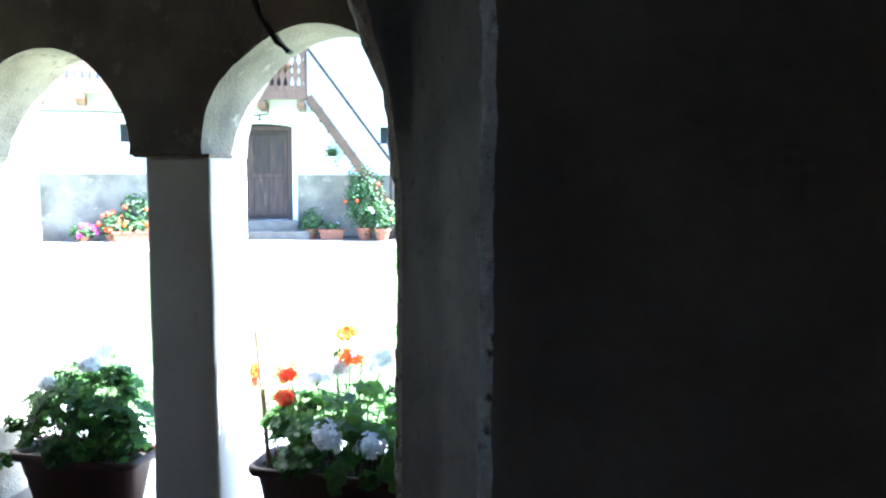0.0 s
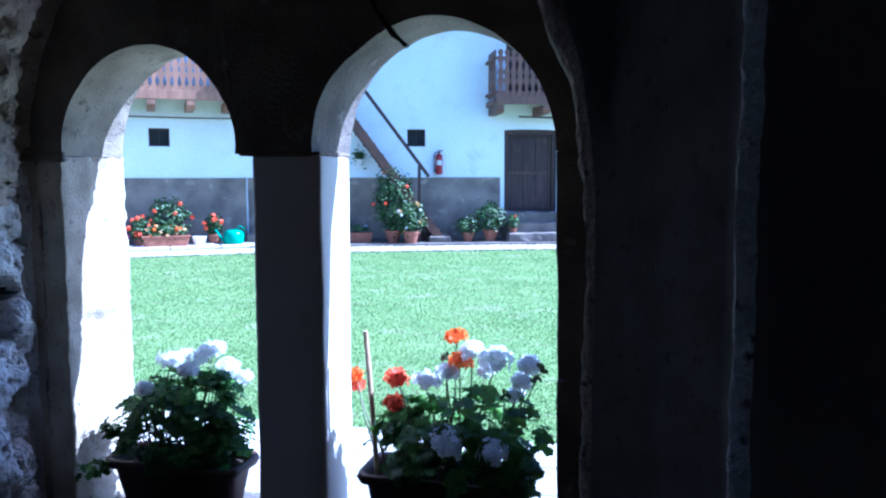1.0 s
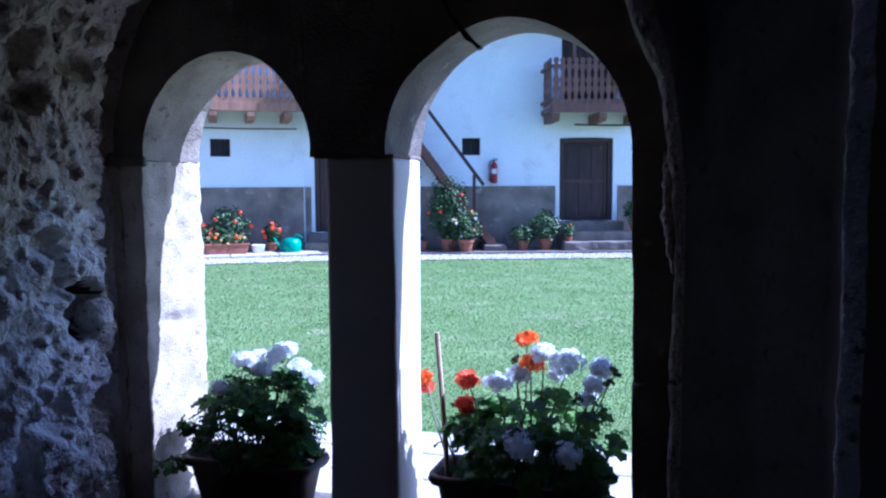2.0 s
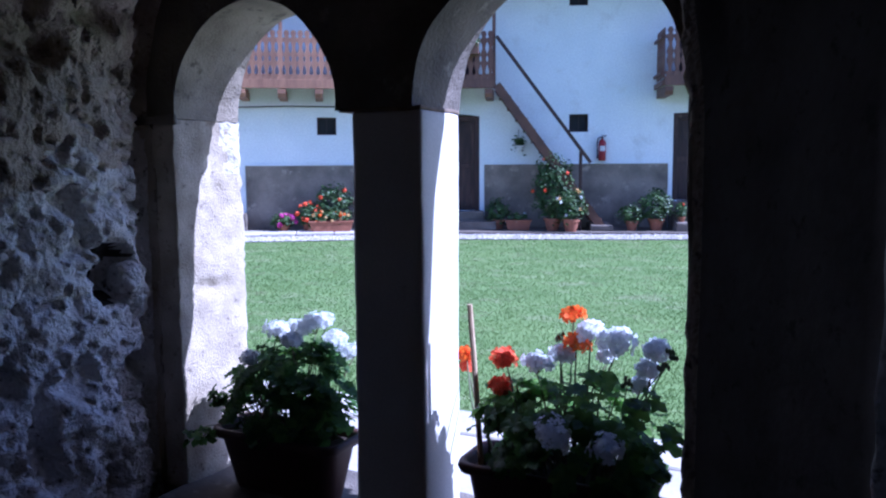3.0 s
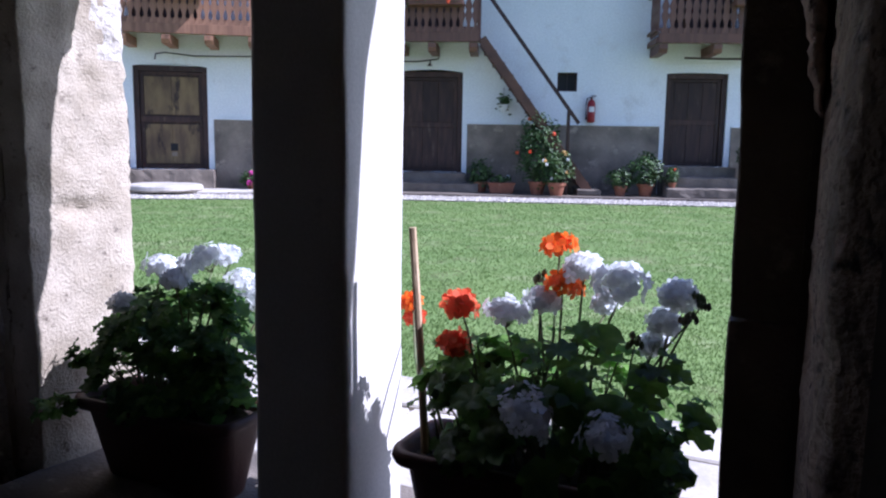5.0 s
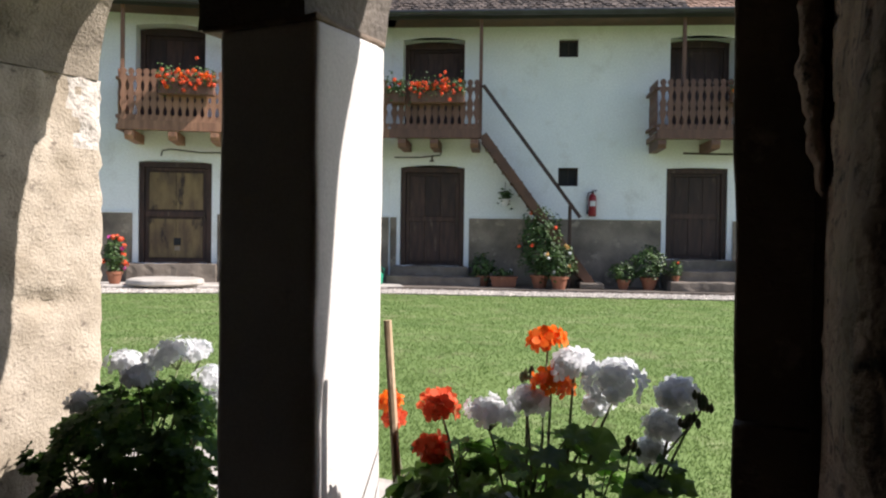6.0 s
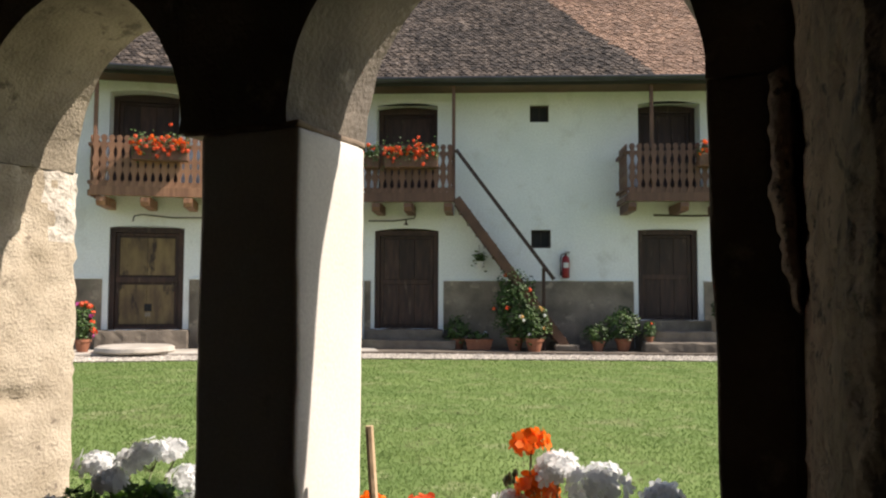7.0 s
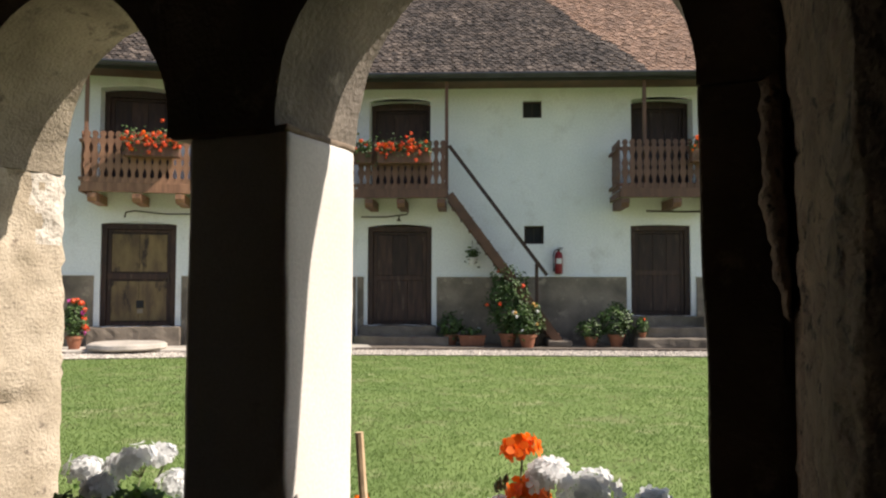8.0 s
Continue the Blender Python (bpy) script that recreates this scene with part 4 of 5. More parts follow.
def geranium(label, box_dims, leaves, sizes, heads, seed, crown, rod=None, buds=(), sprigs=()):
    """A planter with soil, stems, separate leaves and flower heads."""
    rng = random.Random(seed)
    x0, x1, y0, y1, z0, z1 = box_dims
    top = thing("potted_geranium", ARCADE, label, "potted plant", "geraniums on the sill")
    bm = bmesh.new()

    def ring(grow, z, r=0.05):
        pts = []
        a, b, c, d = x0 - grow, x1 + grow, y0 - grow, y1 + grow
        for cx, cy, s in ((b - r, d - r, 0), (a + r, d - r, 1), (a + r, c + r, 2), (b - r, c + r, 3)):
            for k in range(5):
                t = math.pi / 2 * (s + k / 4)
                pts.append(bm.verts.new((cx + r * math.cos(t), cy + r * math.sin(t), z)))
        return pts
    rs = [ring(-0.05, z0), ring(-0.045, z0 + 0.01), ring(-0.012, z1 - 0.035), ring(0.008, z1 - 0.032), ring(0.014, z1 - 0.016), ring(0.010, z1), ring(-0.006, z1), ring(-0.010, z1 - 0.012), ring(-0.020, z1 - 0.05)]
    for a, b in zip(rs, rs[1:]):
        for i in range(20):
            bm.faces.new((a[i], a[(i + 1) % 20], b[(i + 1) % 20], b[i]))
    bm.faces.new(rs[0][::-1])
    part("planter", bm, PLANTER, top, "brown plastic planter with a rolled rim", smooth=True)
    bm = bmesh.new()
    nx, ny = 26, 10
    g = [[bm.verts.new((x0 + 0.016 + (x1 - x0 - 0.032) * i / nx, y0 + 0.016 + (y1 - y0 - 0.032) * j / ny, z1 - 0.03 + 0.016 * noise.noise(Vector((i * .5, j * .5, seed))))) for i in range(nx + 1)] for j in range(ny + 1)]
    for j in range(ny):
        for i in range(nx):
            bm.faces.new((g[j][i], g[j][i + 1], g[j + 1][i + 1], g[j + 1][i]))
    part("soil", bm, SOIL, top, "dark crumbly soil")
    def stalk(tip, r=0.0028):
        bx = x0 + 0.06 + (x1 - x0 - 0.12) * min(1, max(0, (tip.x - x0) / (x1 - x0) * 0.85 + rng.uniform(-0.05, 0.2)))
        base = Vector((bx, (y0 + y1) / 2 + rng.uniform(-0.05, 0.05), z1 - 0.04))
        mid = base.lerp(tip, 0.55) + Vector((rng.uniform(-.03, .03), rng.uniform(-.03, .03), 0.03))
        bm = tube([base, base.lerp(mid, 0.5) + Vector((0, 0, 0.012)), mid, mid.lerp(tip, 0.6) + Vector((0, 0, 0.01)), tip], r * 1.6, r * 0.75, 5)
        part("stem", bm, STEM, top, smooth=True)
    cx, cy, cz, rx, ry, rz = crown
    made = 0
    verts, faces = [], []
    shapes = [leaf_lists(r, i + 4) for i, r in enumerate(sizes)]
    while made < leaves:
        d = Vector((rng.gauss(0, 1), rng.gauss(0, 1), rng.gauss(0, 1))).normalized()
        k = rng.uniform(0.45, 1.0) ** 0.6
        p = Vector((cx + d.x * rx * k, cy + d.y * ry * k, cz + d.z * rz * k))
        if sprigs and made % 23 == 0:
            p = Vector(sprigs[made // 23 % len(sprigs)]) + d * 0.045
        p += noise.noise_vector(p * 7) * 0.055
        if p.z < z1 - (0.05 if p.y < -0.02 or p.y > 0.27 else 0.0) or not (-0.16 < p.y < 0.42) or noise.noise(p * 9 + Vector((seed, 0, 0))) < -0.22:
            continue
        if (-0.30 < p.x < 0.045 and -0.05 < p.y < 0.31) or p.x > 0.745 and p.y < 0.34:
            continue
        out = Vector((d.x * 0.5 + rng.uniform(-.35, .35), d.y * 0.6 + rng.uniform(-.35, .35), 0.75 + rng.uniform(-.3, .3)))
        q = out.normalized().to_track_quat("Z", "Y")
        s = rng.uniform(0.72, 1.12)
        place = Matrix.Translation(p) @ q.to_matrix().to_4x4() @ Matrix.Rotation(rng.uniform(0, 6.28), 4, "Z") @ Matrix.Scale(s, 4)
        if made < 290:
            share("leaf", LEAVES[sizes[made % 3]], top, place)
        else:
            v, f = shapes[made % 3]
            o = len(verts)
            verts += [tuple(place @ Vector(w)) for w in v]
            faces += [tuple(o + i for i in g) for g in f]
        if made % 5 == 0 and made < 400:
            stalk(p - q @ Vector((0, 0, 0.004)), 0.0020)
        made += 1
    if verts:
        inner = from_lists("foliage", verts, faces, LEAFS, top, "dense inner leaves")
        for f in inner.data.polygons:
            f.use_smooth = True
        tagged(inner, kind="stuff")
    for i, (x, y, z, r, m, words) in enumerate(heads):
        v, f = floret_head(r, m, seed + i)
        ob = from_lists("flower_head", v, f, m, top, words)
        lean = Vector((rng.uniform(-.5, .5), rng.uniform(-.6, .15), 1)).normalized()
        ob.matrix_basis = Matrix.Translation((x, y, z)) @ lean.to_track_quat("Z", "Y").to_matrix().to_4x4()
        rays = bmesh.new()
        for k in range(9):
            a, w = 2 * math.pi * k / 9 + rng.uniform(-.2, .2), rng.uniform(0.35, 0.8) * r
            tip = Vector((w * math.cos(a), w * math.sin(a), rng.uniform(0.0, 0.25) * r))
            tube([(0, 0, -0.62 * r), (tip.x * 0.6, tip.y * 0.6, -0.28 * r), tip], 0.0012, 0.0010, 4, rays)
        part("pedicels", rays, STEM, ob, "thin green flower stalks", smooth=True)
        stalk(Vector((x, y, z)) - lean * (r * 0.60), 0.0030)
    # closed buds on thin stalks
    for x, y, z in buds:
        bud = bmesh.new()
        for k in range(9):
            o = Vector((rng.uniform(-.018, .018), rng.uniform(-.018, .018), rng.uniform(-.014, .010)))
            turned([(0.001, -0.008), (0.0055, -0.002), (0.005, 0.004), (0.001, 0.011)], 6, bud, Vector((x, y, z)) + o)
        part("flower_bud", bud, STEM, top, "cluster of closed green buds")
        stalk(Vector((x, y, z - 0.012)), 0.0024)
    if rod:
        (ax, ay, az), (bx, by, bz) = rod
        part("cane", tube([(ax, ay, az), (ax * .5 + bx * .5 + 0.002, ay * .5 + by * .5, az * .5 + bz * .5), (bx, by, bz)], 0.0098, 0.0088, 8), BAMBOO, top, "thin wooden support cane")
    return top


W, OR, RD = WHITEP, ORANGEP, REDP
ww, oo, rr = "round white flower head", "bright orange flower head", "coral red flower head"
geranium("white and orange flowering geranium in a brown planter", (0.115, 0.70, 0.01, 0.235, SILL, 0.325), 270, LARGE, [
    (0.403, 0.25, 0.770, 0.032, OR, oo), (0.428, 0.22, 0.690, 0.034, OR, oo), (0.223, 0.12, 0.640, 0.036, RD, rr), (0.218, 0.10, 0.556, 0.032, RD, rr),
    (0.325, 0.15, 0.628, 0.054, W, ww), (0.469, 0.22, 0.730, 0.044, W, ww), (0.558, 0.20, 0.708, 0.062, W, ww), (0.387, 0.20, 0.652, 0.038, W, ww), (0.515, 0.26, 0.655, 0.032, W, ww),
    (0.672, 0.22, 0.690, 0.040, W, ww), (0.645, 0.23, 0.628, 0.036, W, ww), (0.625, 0.24, 0.575, 0.030, W, ww), (0.447, -0.06, 0.485, 0.068, W, ww), (0.601, -0.06, 0.472, 0.050, W, ww), (-0.010, 0.33, 0.585, 0.020, OR, oo), (-0.008, 0.34, 0.545, 0.018, RD, rr)],
    31, (0.45, 0.13, 0.41, 0.35, 0.20, 0.205), ((0.160, 0.09, 0.26), (0.122, 0.083, 0.81)), [(0.722, 0.20, 0.69), (0.70, 0.17, 0.655), (0.36, 0.24, 0.695), (0.60, 0.16, 0.60)])
geranium("white flowering geranium with dense dark leaves in a planter", (-0.90, -0.37, 0.01, 0.225, SILL, 0.285), 760, SMALL, [
    (-0.695, 0.15, 0.643, 0.050, W, ww), (-0.550, 0.16, 0.671, 0.062, W, ww), (-0.565, 0.27, 0.668, 0.040, W, ww), (-0.525, 0.28, 0.600, 0.044, W, ww), (-0.750, 0.06, 0.552, 0.030, W, ww), (-0.515, 0.28, 0.535, 0.040, W, ww), (-0.690, 0.25, 0.640, 0.032, W, ww), (-0.45, 0.27, 0.56, 0.040, W, ww), (-0.575, 0.08, 0.630, 0.036, W, ww)],
    57, (-0.62, 0.12, 0.40, 0.29, 0.18, 0.215), sprigs=[(-0.87, 0.05, 0.40), (-0.90, -0.04, 0.27)])


def small_pot(name, m, pot, plant, flowers, label, seed, square=None, group="pots along the house"):
    """A pot with a leafy plant: pot is (radius, height), plant is (rx, ry, rz, lift, leaves)."""
    rng = random.Random(seed)
    top = thing(name, m, label, "potted plant", group)
    r, h = pot
    if square:
        bm = box(-square, square, -r, r, 0, h, 0.012)
        for w in bm.verts:
            k = 0.86 + 0.14 * w.co.z / h
            w.co.x *= k
            w.co.y *= k
        box(-square - 0.012, square + 0.012, -r - 0.012, r + 0.012, h - 0.03, h, 0.006, bm)
    else:
        bm = turned([(r * 0.66, 0), (r * 0.95, h * 0.78), (r * 1.08, h * 0.79), (r * 1.1, h), (r * 0.92, h), (r * 0.9, h * 0.9), (0.001, h * 0.9)], 18)
    part("pot", bm, TERRA, top)
    rx, ry, rz, lift, count = plant
    verts, faces = [], []
    cz = h + lift + rz * 0.75
    for i in range(int(count * 1.5)):
        d = Vector((rng.gauss(0, 1), rng.gauss(0, 1), rng.gauss(0, 1))).normalized() * rng.uniform(0.25, 1.0) ** 0.5 * (1 + 0.25 * noise.noise(Vector((i * 0.013, seed, 2))))
        p = Vector((d.x * rx, d.y * ry, cz + d.z * rz)) + noise.noise_vector(d * 2.5 + Vector((seed, 0, 0))) * rx * 0.35
        s = rng.uniform(0.016, 0.036)
        q = Vector((d.x + rng.uniform(-.5, .5), d.y + rng.uniform(-.5, .5), 0.6 + rng.uniform(-.4, .5))).normalized().to_track_quat("Z", "Y")
        o = len(verts)
        for x, y, z in ((-1, 0, 0), (-0.3, -0.7, 0.15), (0.6, -0.55, 0.1), (1.1, 0, -0.2), (0.6, 0.55, 0.1), (-0.3, 0.7, 0.15)):
            verts.append(tuple(p + q @ (Vector((x, y, z)) * s)))
        faces.append(tuple(range(o, o + 6)))
    fol = from_lists("foliage", verts, faces, FARLEAF, top, "small green leaves")
    tagged(fol, kind="stuff")
    st = bmesh.new()
    for i in range(6):
        a = rng.uniform(0, 6.28)
        tube([(0.3 * r * math.cos(a), 0.3 * r * math.sin(a), h * 0.85), (0.4 * rx * math.cos(a), 0.4 * ry * math.sin(a), (h + cz) / 2), (0.7 * rx * math.cos(a), 0.7 * ry * math.sin(a), cz + rng.uniform(-.3, .5) * rz)], 0.008, 0.004, 5, st)
    part("stems", st, STEM, top)
    for material, n, size in flowers:
        for i in range(n):
            d = Vector((rng.gauss(0, 1), rng.gauss(-0.5, 0.8), rng.gauss(0.5, 0.8))).normalized() * rng.uniform(0.9, 1.08)
            v, f = [], []
            for k in range(14):
                e = Vector((rng.gauss(0, 1), rng.gauss(0, 1), rng.gauss(0, 1))).normalized()
                q = e.to_track_quat("Z", "Y")
                o = len(v)
                for x, y in ((-1, -.8), (1, -.8), (1.1, .6), (0, 1.1), (-1.1, .6)):
                    v.append(tuple(e * size + q @ Vector((x, y, 0)) * size * 0.55))
                f.append(tuple(range(o, o + 5)))
            fl = from_lists("flower", v, f, material, top)
            fl.location = (d.x * rx, d.y * ry, cz + d.z * rz)
    return top


P = FACADE
small_pot("potted_shrub", P @ pose(-1.42, -0.55, 0.05), (0.13, 0.20), (0.26, 0.22, 0.26, -0.05, 420), [], "leafy green shrub in a clay pot", 1)
small_pot("flower_trough", P @ pose(-1.02, -0.72, 0.05), (0.11, 0.20), (0.20, 0.10, 0.07, 0.0, 90), [(WHITEP, 1, 0.035)], "clay trough with a small white flower", 2, 0.25)
small_pot("climbing_plant", P @ pose(-0.36, -0.86, 0.05), (0.16, 0.24), (0.42, 0.22, 0.70, 0.05, 1600), [(REDP, 4, 0.03)], "tall leafy climber growing up the stair", 3)
small_pot("flowering_pot", P @ pose(-0.02, -1.08, 0.05), (0.16, 0.24), (0.32, 0.22, 0.34, -0.02, 700), [(YELLOWP, 5, 0.026), (WHITEP, 4, 0.026)], "bushy pot plant with yellow and white flowers", 4)
small_pot("potted_plant", P @ pose(1.16, -0.85, 0.05), (0.12, 0.19), (0.27, 0.20, 0.20, -0.03, 350), [], "low green plant in a clay pot", 5)
small_pot("potted_shrub", P @ pose(1.63, -0.80, 0.05), (0.15, 0.23), (0.32, 0.28, 0.32, 0.02, 800), [], "round green bush in a clay pot", 6)
small_pot("potted_plant", P @ pose(2.08, -0.92, 0.22), (0.07, 0.10), (0.13, 0.12, 0.16, 0.0, 150), [(REDP, 2, 0.018)], "small red-flowered pot on the stone step", 7)
small_pot("potted_shrub", P @ pose(3.55, -0.55, 0.40), (0.13, 0.2), (0.26, 0.24, 0.26, 0.0, 480), [], "green bush in a clay pot on the steps", 8)
small_pot("flowering_pot", WING @ pose(-4.92, -0.98, 0.066), (0.13, 0.22), (0.20, 0.18, 0.36, 0.0, 620), [(REDP, 9, 0.04), (PINKP, 3, 0.035)], "tall red-flowered geranium in a clay pot", 9)
# between the two doors, at the wing's wall
small_pot("potted_shrub", WING @ pose(-1.55, -0.55, 0.05), (0.14, 0.22), (0.42, 0.26, 0.36, 0.05, 900), [(REDP, 4, 0.035)], "leafy bush with a few red flowers", 10)
small_pot("flower_trough", WING @ pose(-1.62, -0.95, 0.05), (0.14, 0.22), (0.36, 0.15, 0.12, -0.03, 260), [(YELLOWP, 6, 0.026), (ORANGEP, 10, 0.03)], "clay trough full of orange flowers", 11, 0.42)
small_pot("flowering_pot", WING @ pose(-0.72, -0.60, 0.05), (0.12, 0.2), (0.20, 0.18, 0.24, 0.0, 380), [(REDP, 7, 0.04)], "red-flowered plant in a clay pot", 12)
small_pot("flowering_pot", WING @ pose(-2.55, -0.60, 0.05), (0.13, 0.14), (0.26, 0.18, 0.14, -0.05, 300), [(PINKP, 12, 0.045)], "low pot of bright pink flowers", 13)
small_pot("flowering_pot", WING @ pose(-2.05, -0.62, 0.05), (0.13, 0.16), (0.24, 0.18, 0.24, -0.03, 420), [(REDP, 8, 0.04)], "red-flowered plant in a clay pot", 14)
top = thing("white_tub", WING @ pose(-1.02, -0.85, 0.05), "small white plastic tub on the pavement", "tub")
part("tub", turned([(0.10, 0), (0.13, 0.16), (0.14, 0.17), (0.12, 0.17), (0.10, 0.02), (0.001, 0.02)], 18), WHITEPL, top, smooth=True)
top = thing("watering_can", WING @ pose(-0.38, -0.85, 0.05), "round green plastic watering can on the pavement", "watering can")
part("can_body", turned([(0.16, 0), (0.19, 0.05), (0.19, 0.2), (0.15, 0.27), (0.05, 0.29), (0.045, 0.27), (0.001, 0.26)], 20), GREENPL, top, smooth=True)
part("spout", tube([(-0.17, 0, 0.06), (-0.28, 0, 0.2), (-0.34, 0, 0.3)], 0.025, 0.018, 8), GREENPL, top)
part("can_handle", tube([(0.03, 0, 0.28), (0.12, 0, 0.36), (0.21, 0, 0.3), (0.19, 0, 0.15)], 0.012, n=7), GREENPL, top)


def hanging_box(m, x, length, label, seed, count, green=0):
    """A flower box hung on a balcony rail, spilling over."""
    top = thing("balcony_flower_box", m @ pose(x, -1.02, 3.52), label, "flower box", "flower boxes on the balconies")
    rng = random.Random(seed)
    part("trough", box(-length / 2, length / 2, -0.08, 0.08, -0.10, 0.13, 0.012), BALWOOD, top, "brown wooden flower trough")
    verts, faces = [], []
    for i in range(int(length * 620) + green):
        p = Vector((rng.uniform(-1, 1) * length * 0.52, rng.gauss(-0.05, 0.08), 0.15 + rng.gauss(0.02, 0.10)))
        s = rng.uniform(0.014, 0.03)
        q = Vector((rng.uniform(-.6, .6), rng.uniform(-1, .2), rng.uniform(0, 1))).normalized().to_track_quat("Z", "Y")
        o = len(verts)
        for a, b, c in ((-1, 0, 0), (-0.3, -0.7, 0.15), (0.6, -0.55, 0.1), (1.1, 0, -0.2), (0.6, 0.55, 0.1), (-0.3, 0.7, 0.15)):
            verts.append(tuple(p + q @ (Vector((a, b, c)) * s)))
        faces.append(tuple(range(o, o + 6)))
    tagged(from_lists("foliage", verts, faces, FARLEAF, top), kind="stuff")
    for i in range(int(count * 1.7)):
        v, f = [], []
        size = rng.uniform(0.018, 0.036)
        for k in range(16):
            e = Vector((rng.gauss(0, 1), rng.gauss(0, 1), rng.gauss(0, 1))).normalized()
            q = e.to_track_quat("Z", "Y")
            o = len(v)
            for a, b in ((-1, -.8), (1, -.8), (1.1, .6), (0, 1.1), (-1.1, .6)):
                v.append(tuple(e * size + q @ Vector((a, b, 0)) * size * 0.55))
            f.append(tuple(range(o, o + 5)))
        fl = from_lists("flower", v, f, ORANGEP if rng.random() < 0.3 else REDP, top)
        fl.location = (rng.uniform(-1, 1) * length * 0.5, rng.uniform(-0.22, 0.02), 0.12 + rng.gauss(0.06, 0.10))


hanging_box(WING, -3.72, 0.95, "balcony box overflowing with orange geraniums", 1, 46)
hanging_box(FACADE, -2.28, 1.0, "balcony box overflowing with orange geraniums", 2, 44)
hanging_box(FACADE, -3.05, 0.35, "balcony box of trailing greenery, few flowers", 4, 2, 150)
hanging_box(FACADE, 3.22, 0.5, "balcony box of red and orange geraniums", 3, 20)

# hanging white pot on the wall
top = thing("hanging_pot", FACADE @ pose(-1.02, -0.16, 1.58), "small white hanging pot with trailing leaves", "hanging pot")
part("pot", turned([(0.06, 0), (0.09, 0.13), (0.1, 0.14), (0.085, 0.14), (0.001, 0.12)], 16), WHITEPL, top)
part("bracket", tube([(0, 0.155, 0.42), (0, 0.0, 0.46), (0, 0.0, 0.13)], 0.006, n=5), IRON, top)
rng = random.Random(3)
verts, faces = [], []
for i in range(90):
    p = Vector((rng.gauss(0, 0.06), rng.gauss(0, 0.05), 0.2 + rng.gauss(0, 0.07)))
    q = Vector((rng.uniform(-1, 1), rng.uniform(-1, 0), 0.5)).normalized().to_track_quat("Z", "Y")
    o = len(verts)
    for a, b in ((-1, 0), (0, -.5), (1.1, 0), (0, .5)):
        verts.append(tuple(p + q @ Vector((a, b, 0)) * 0.045))
    faces.append((o, o + 1, o + 2, o + 3))
tagged(from_lists("foliage", verts, faces, FARLEAF, top), kind="stuff")

# fire extinguisher on the wall
top = thing("fire_extinguisher", FACADE @ pose(0.66, -0.09, 1.40), "red fire extinguisher hung on the white wall", "fire extinguisher")
part("cylinder", turned([(0.03, 0), (0.072, 0.01), (0.075, 0.03), (0.075, 0.36), (0.06, 0.41), (0.025, 0.435), (0.02, 0.45), (0.001, 0.45)], 24), REDPAINT, top, smooth=True)
part("valve", box(-0.022, 0.022, -0.02, 0.02, 0.445, 0.49, 0.005), IRON, top)
bm = box(-0.015, 0.085, -0.012, 0.012, 0.50, 0.515, 0.004)
box(-0.015, 0.07, -0.012, 0.012, 0.475, 0.487, 0.003, bm)
part("lever", bm, BLACK, top)
part("hose", tube([(-0.02, 0, 0.475), (-0.08, -0.01, 0.46), (-0.105, -0.015, 0.36), (-0.10, -0.015, 0.2), (-0.095, -0.01, 0.12)], 0.011, n=7), BLACK, top)
part("nozzle", tube([(-0.095, -0.01, 0.13), (-0.095, -0.01, 0.05)], 0.014, 0.02, 8), BLACK, top)
bm = turned([(0.0757, 0.20), (0.0757, 0.30)], 24)
for f in list(bm.faces):
    if len(f.verts) > 4 or f.calc_center_median().y > -0.05:
        bm.faces.remove(f)
part("label_plate", bm, PAPER, top, "pale printed label")
part("wall_hook", box(-0.02, 0.02, 0.07, 0.089, 0.30, 0.40, 0.003), IRON, top)

# cables and pipes under the balconies, lamp over the middle door
top = thing("wall_cable", WING, "dark cable sagging under the balcony", "cable")
part("cable", tube([(-4.32, -0.12, 2.42), (-4.30, -0.10, 2.52), (-4.15, -0.10, 2.55), (-3.6, -0.10, 2.50), (-2.4, -0.1, 2.53), (-1.2, -0.1, 2.52), (-0.15, -0.1, 2.53)], 0.014, n=6), BLACK, top)
top = thing("wall_cable", FACADE, "dark cable sagging under the balcony", "cable")
part("cable", tube([(-3.2, -0.10, 2.52), (-2.7, -0.10, 2.52), (-2.3, -0.10, 2.57), (-2.28, -0.10, 2.62)], 0.014, n=6), BLACK, top)
top = thing("wall_pipe", FACADE, "thin dark pipe beneath the balcony floor", "pipe")
part("pipe", tube([(2.3, -0.35, 2.60), (3.0, -0.35, 2.585), (3.6, -0.35, 2.59)], 0.02, n=8), IRON, top)
top = thing("door_lamp", FACADE @ pose(-2.46, -0.02, 2.44), "small dark lamp bracket over the door", "lamp")
part("bracket", tube([(0, 0.018, 0.08), (0, -0.08, 0.1), (0, -0.1, 0.04)], 0.01, n=6), IRON, top)
part("shade", turned([(0.012, 0.05), (0.05, 0.0), (0.045, 0.0), (0.001, 0.03)], 12, at=(0, -0.1, 0)), IRON, top)

# mortar crack in the arcade over the right arch
top = thing("wall_crack", ARCADE, "dark open crack in the stone above the arch", "crack", kind="structure")
path = [(0.150, 2.05), (0.165, 2.0), (0.172, 1.955), (0.186, 1.92), (0.20, 1.875), (0.232, 1.835), (0.262, 1.79), (0.285, 1.772), (0.303, 1.755)]
bm = bmesh.new()
rng = random.Random(9)
a, b = [], []
for i, (x, z) in enumerate(path):
    w = 0.004 + 0.004 * rng.random()
    a.append(bm.verts.new((x - w, -0.012, z - w * 0.6)))
    b.append(bm.verts.new((x + w, -0.012, z + w * 0.6)))
for i in range(len(path) - 1):
    bm.faces.new((a[i], b[i], b[i + 1], a[i + 1]))
r = bmesh.ops.extrude_face_region(bm, geom=list(bm.faces))
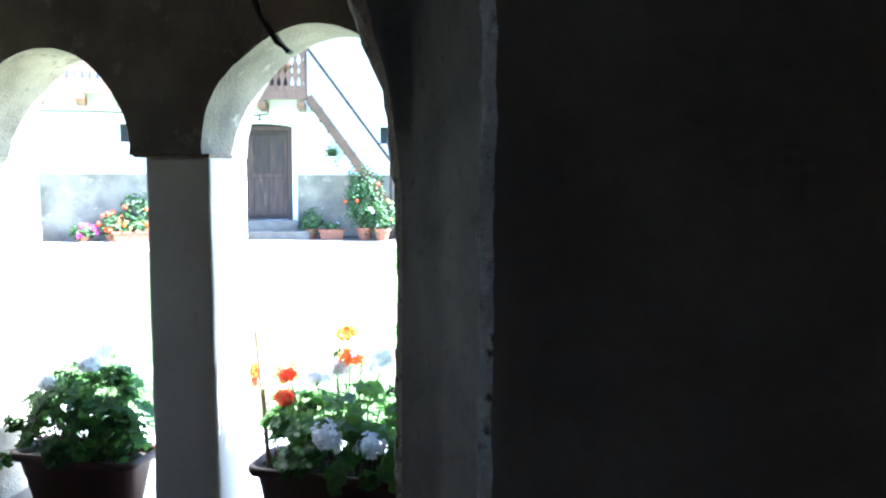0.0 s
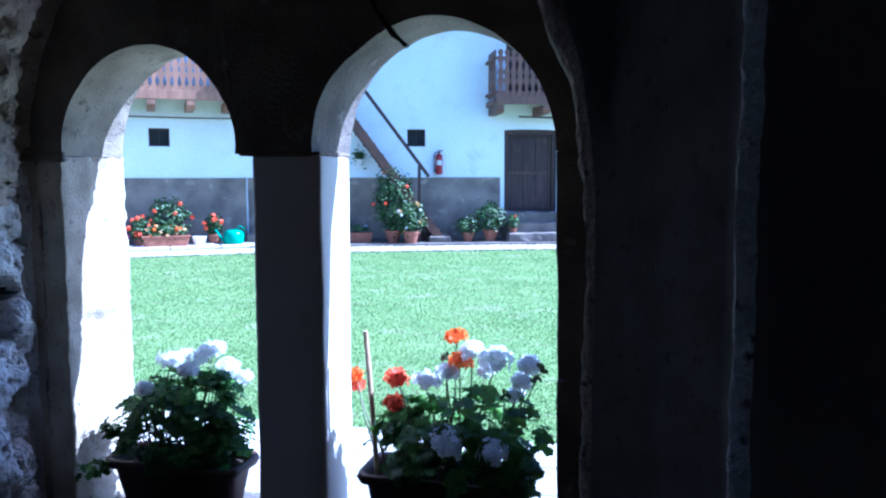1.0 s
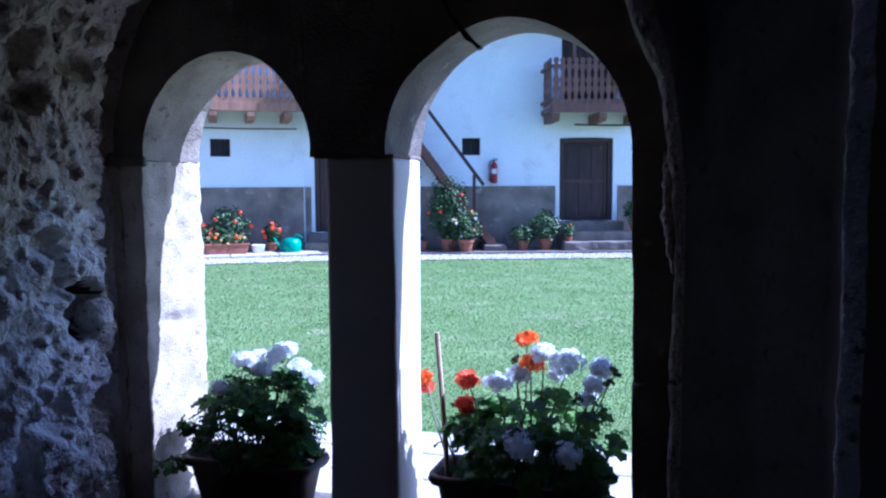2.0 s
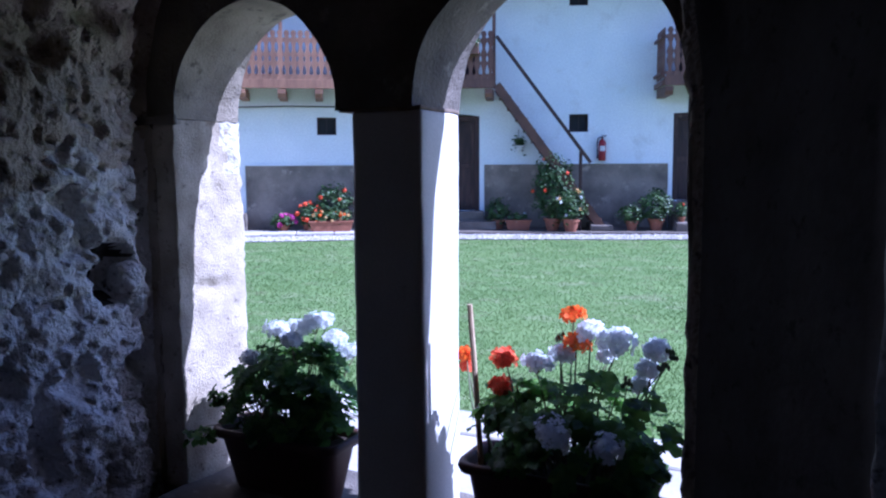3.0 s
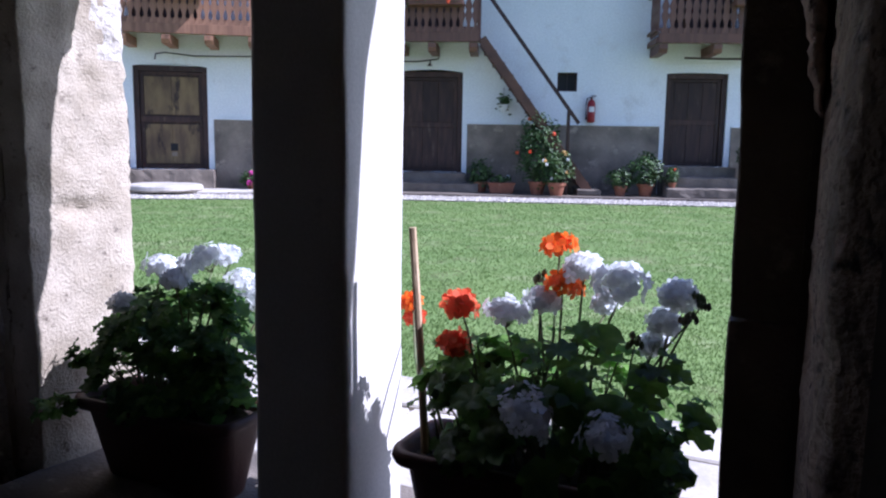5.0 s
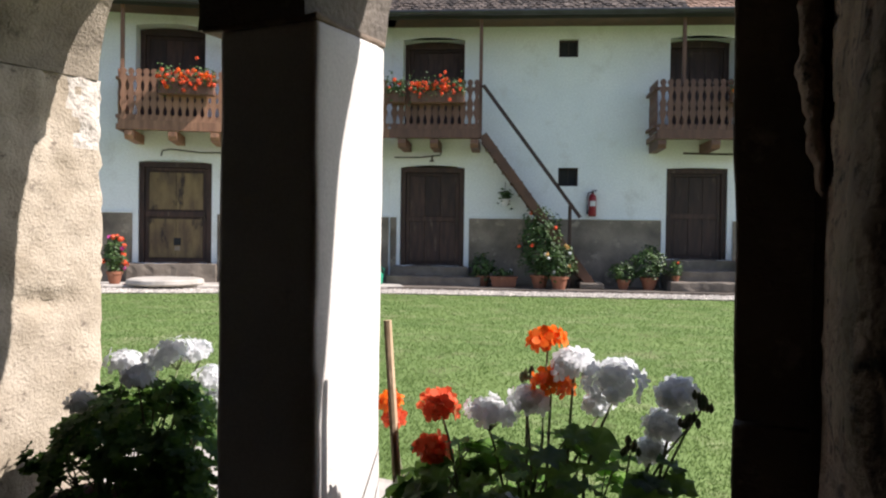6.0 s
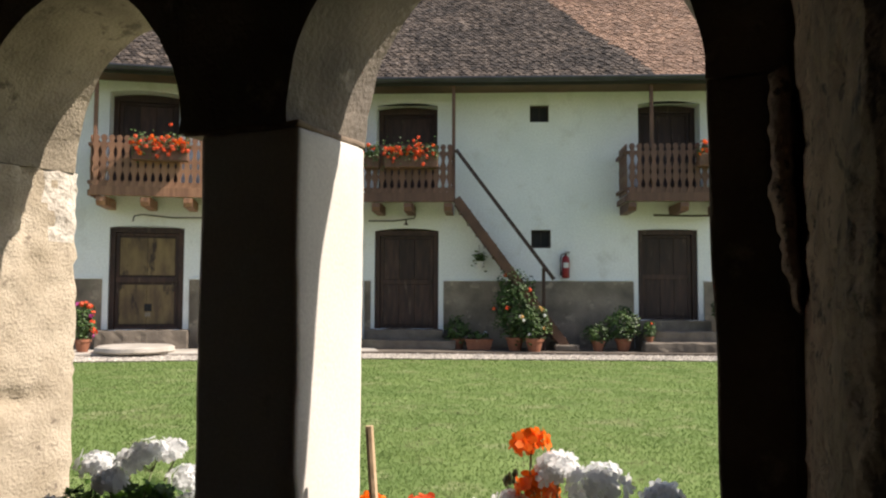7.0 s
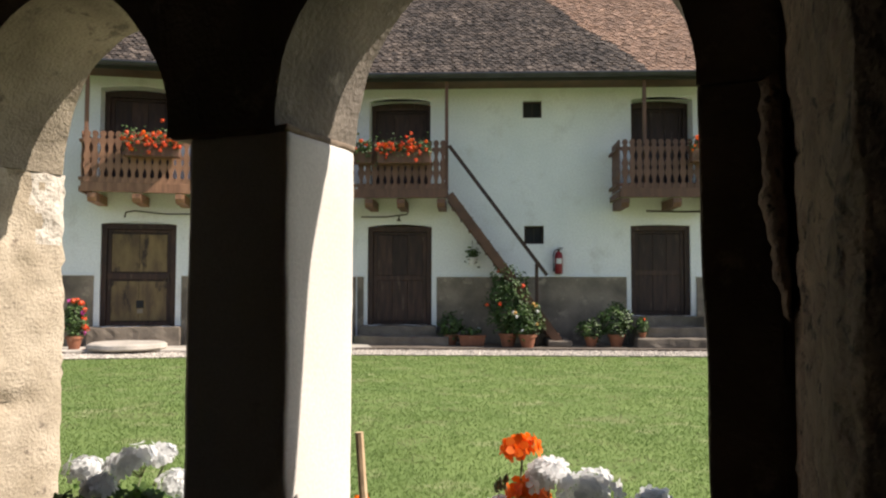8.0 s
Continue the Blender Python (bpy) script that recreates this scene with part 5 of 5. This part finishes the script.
for w in r["geom"]:
    if isinstance(w, bmesh.types.BMVert):
        w.co.y += 0.03
part("crack", bm, VOID, top)


# ---- grass and gravel ----
def grass_blades():
    rng = random.Random(77)
    verts, faces = [], []
    for i in range(260000):
        d = rng.random() ** 1.3
        y = 2.6 + d * 10.6
        half = 1.2 + (y - 0.3) * 0.62
        x = -1.6 + rng.uniform(-1, 1) * half
        lim = 15.5 - 2.25 - (max(0, -3.0 - x) * 0.249)
        if y > lim:
            continue
        if (x + 1.347) * 0.3665 + (y - 1.836) * 0.93 < 1.44:
            continue
        h = rng.uniform(0.006, 0.015) * (0.7 + 0.6 * noise.noise(Vector((x * 0.9, y * 0.9, 0))))
        h = max(0.006, h)
        a = rng.uniform(0, 6.28)
        w = rng.uniform(0.002, 0.004) * (1 + y * 0.08)
        lean = rng.uniform(1.0, 2.4) * h
        dx, dy = math.cos(a), math.sin(a)
        o = len(verts)
        b = rng.uniform(0, 6.28)
        verts += [(x - dy * w, y + dx * w, -0.012), (x + dy * w, y - dx * w, -0.012), (x + math.cos(b) * lean, y + math.sin(b) * lean, h)]
        faces.append((o, o + 1, o + 2))
    ob = from_lists("grass", verts, faces, BLADE)
    tagged(ob, "short sunlit lawn grass with paler dry patches", "grass", kind="stuff")


grass_blades()


def pebbles():
    rng = random.Random(78)
    verts, faces = [], []
    for i in range(9000):
        x = rng.uniform(-9.0, 6.5)
        off = rng.uniform(1.37, 2.33)
        p = Vector((x, 15.5 - off, 0)) if x > -3.0 else WING @ Vector(((x + 3.3) * 1.03, -off, 0))
        r = rng.uniform(0.012, 0.030)
        o = len(verts)
        for a, b, c in ((1, 0, 0), (0, 1, 0), (-1, 0, 0), (0, -1, 0), (0, 0, 0.8), (0, 0, -0.5)):
            k = rng.uniform(0.7, 1.2) * r
            verts.append((p.x + a * k, p.y + b * k, 0.012 + c * k))
        for f in ((0, 1, 4), (1, 2, 4), (2, 3, 4), (3, 0, 4), (1, 0, 5), (2, 1, 5), (3, 2, 5), (0, 3, 5)):
            faces.append(tuple(o + j for j in f))
    ob = from_lists("gravel", verts, faces, PEBBLE)
    tagged(ob, "loose pale gravel along the path", "gravel", kind="stuff")


pebbles()
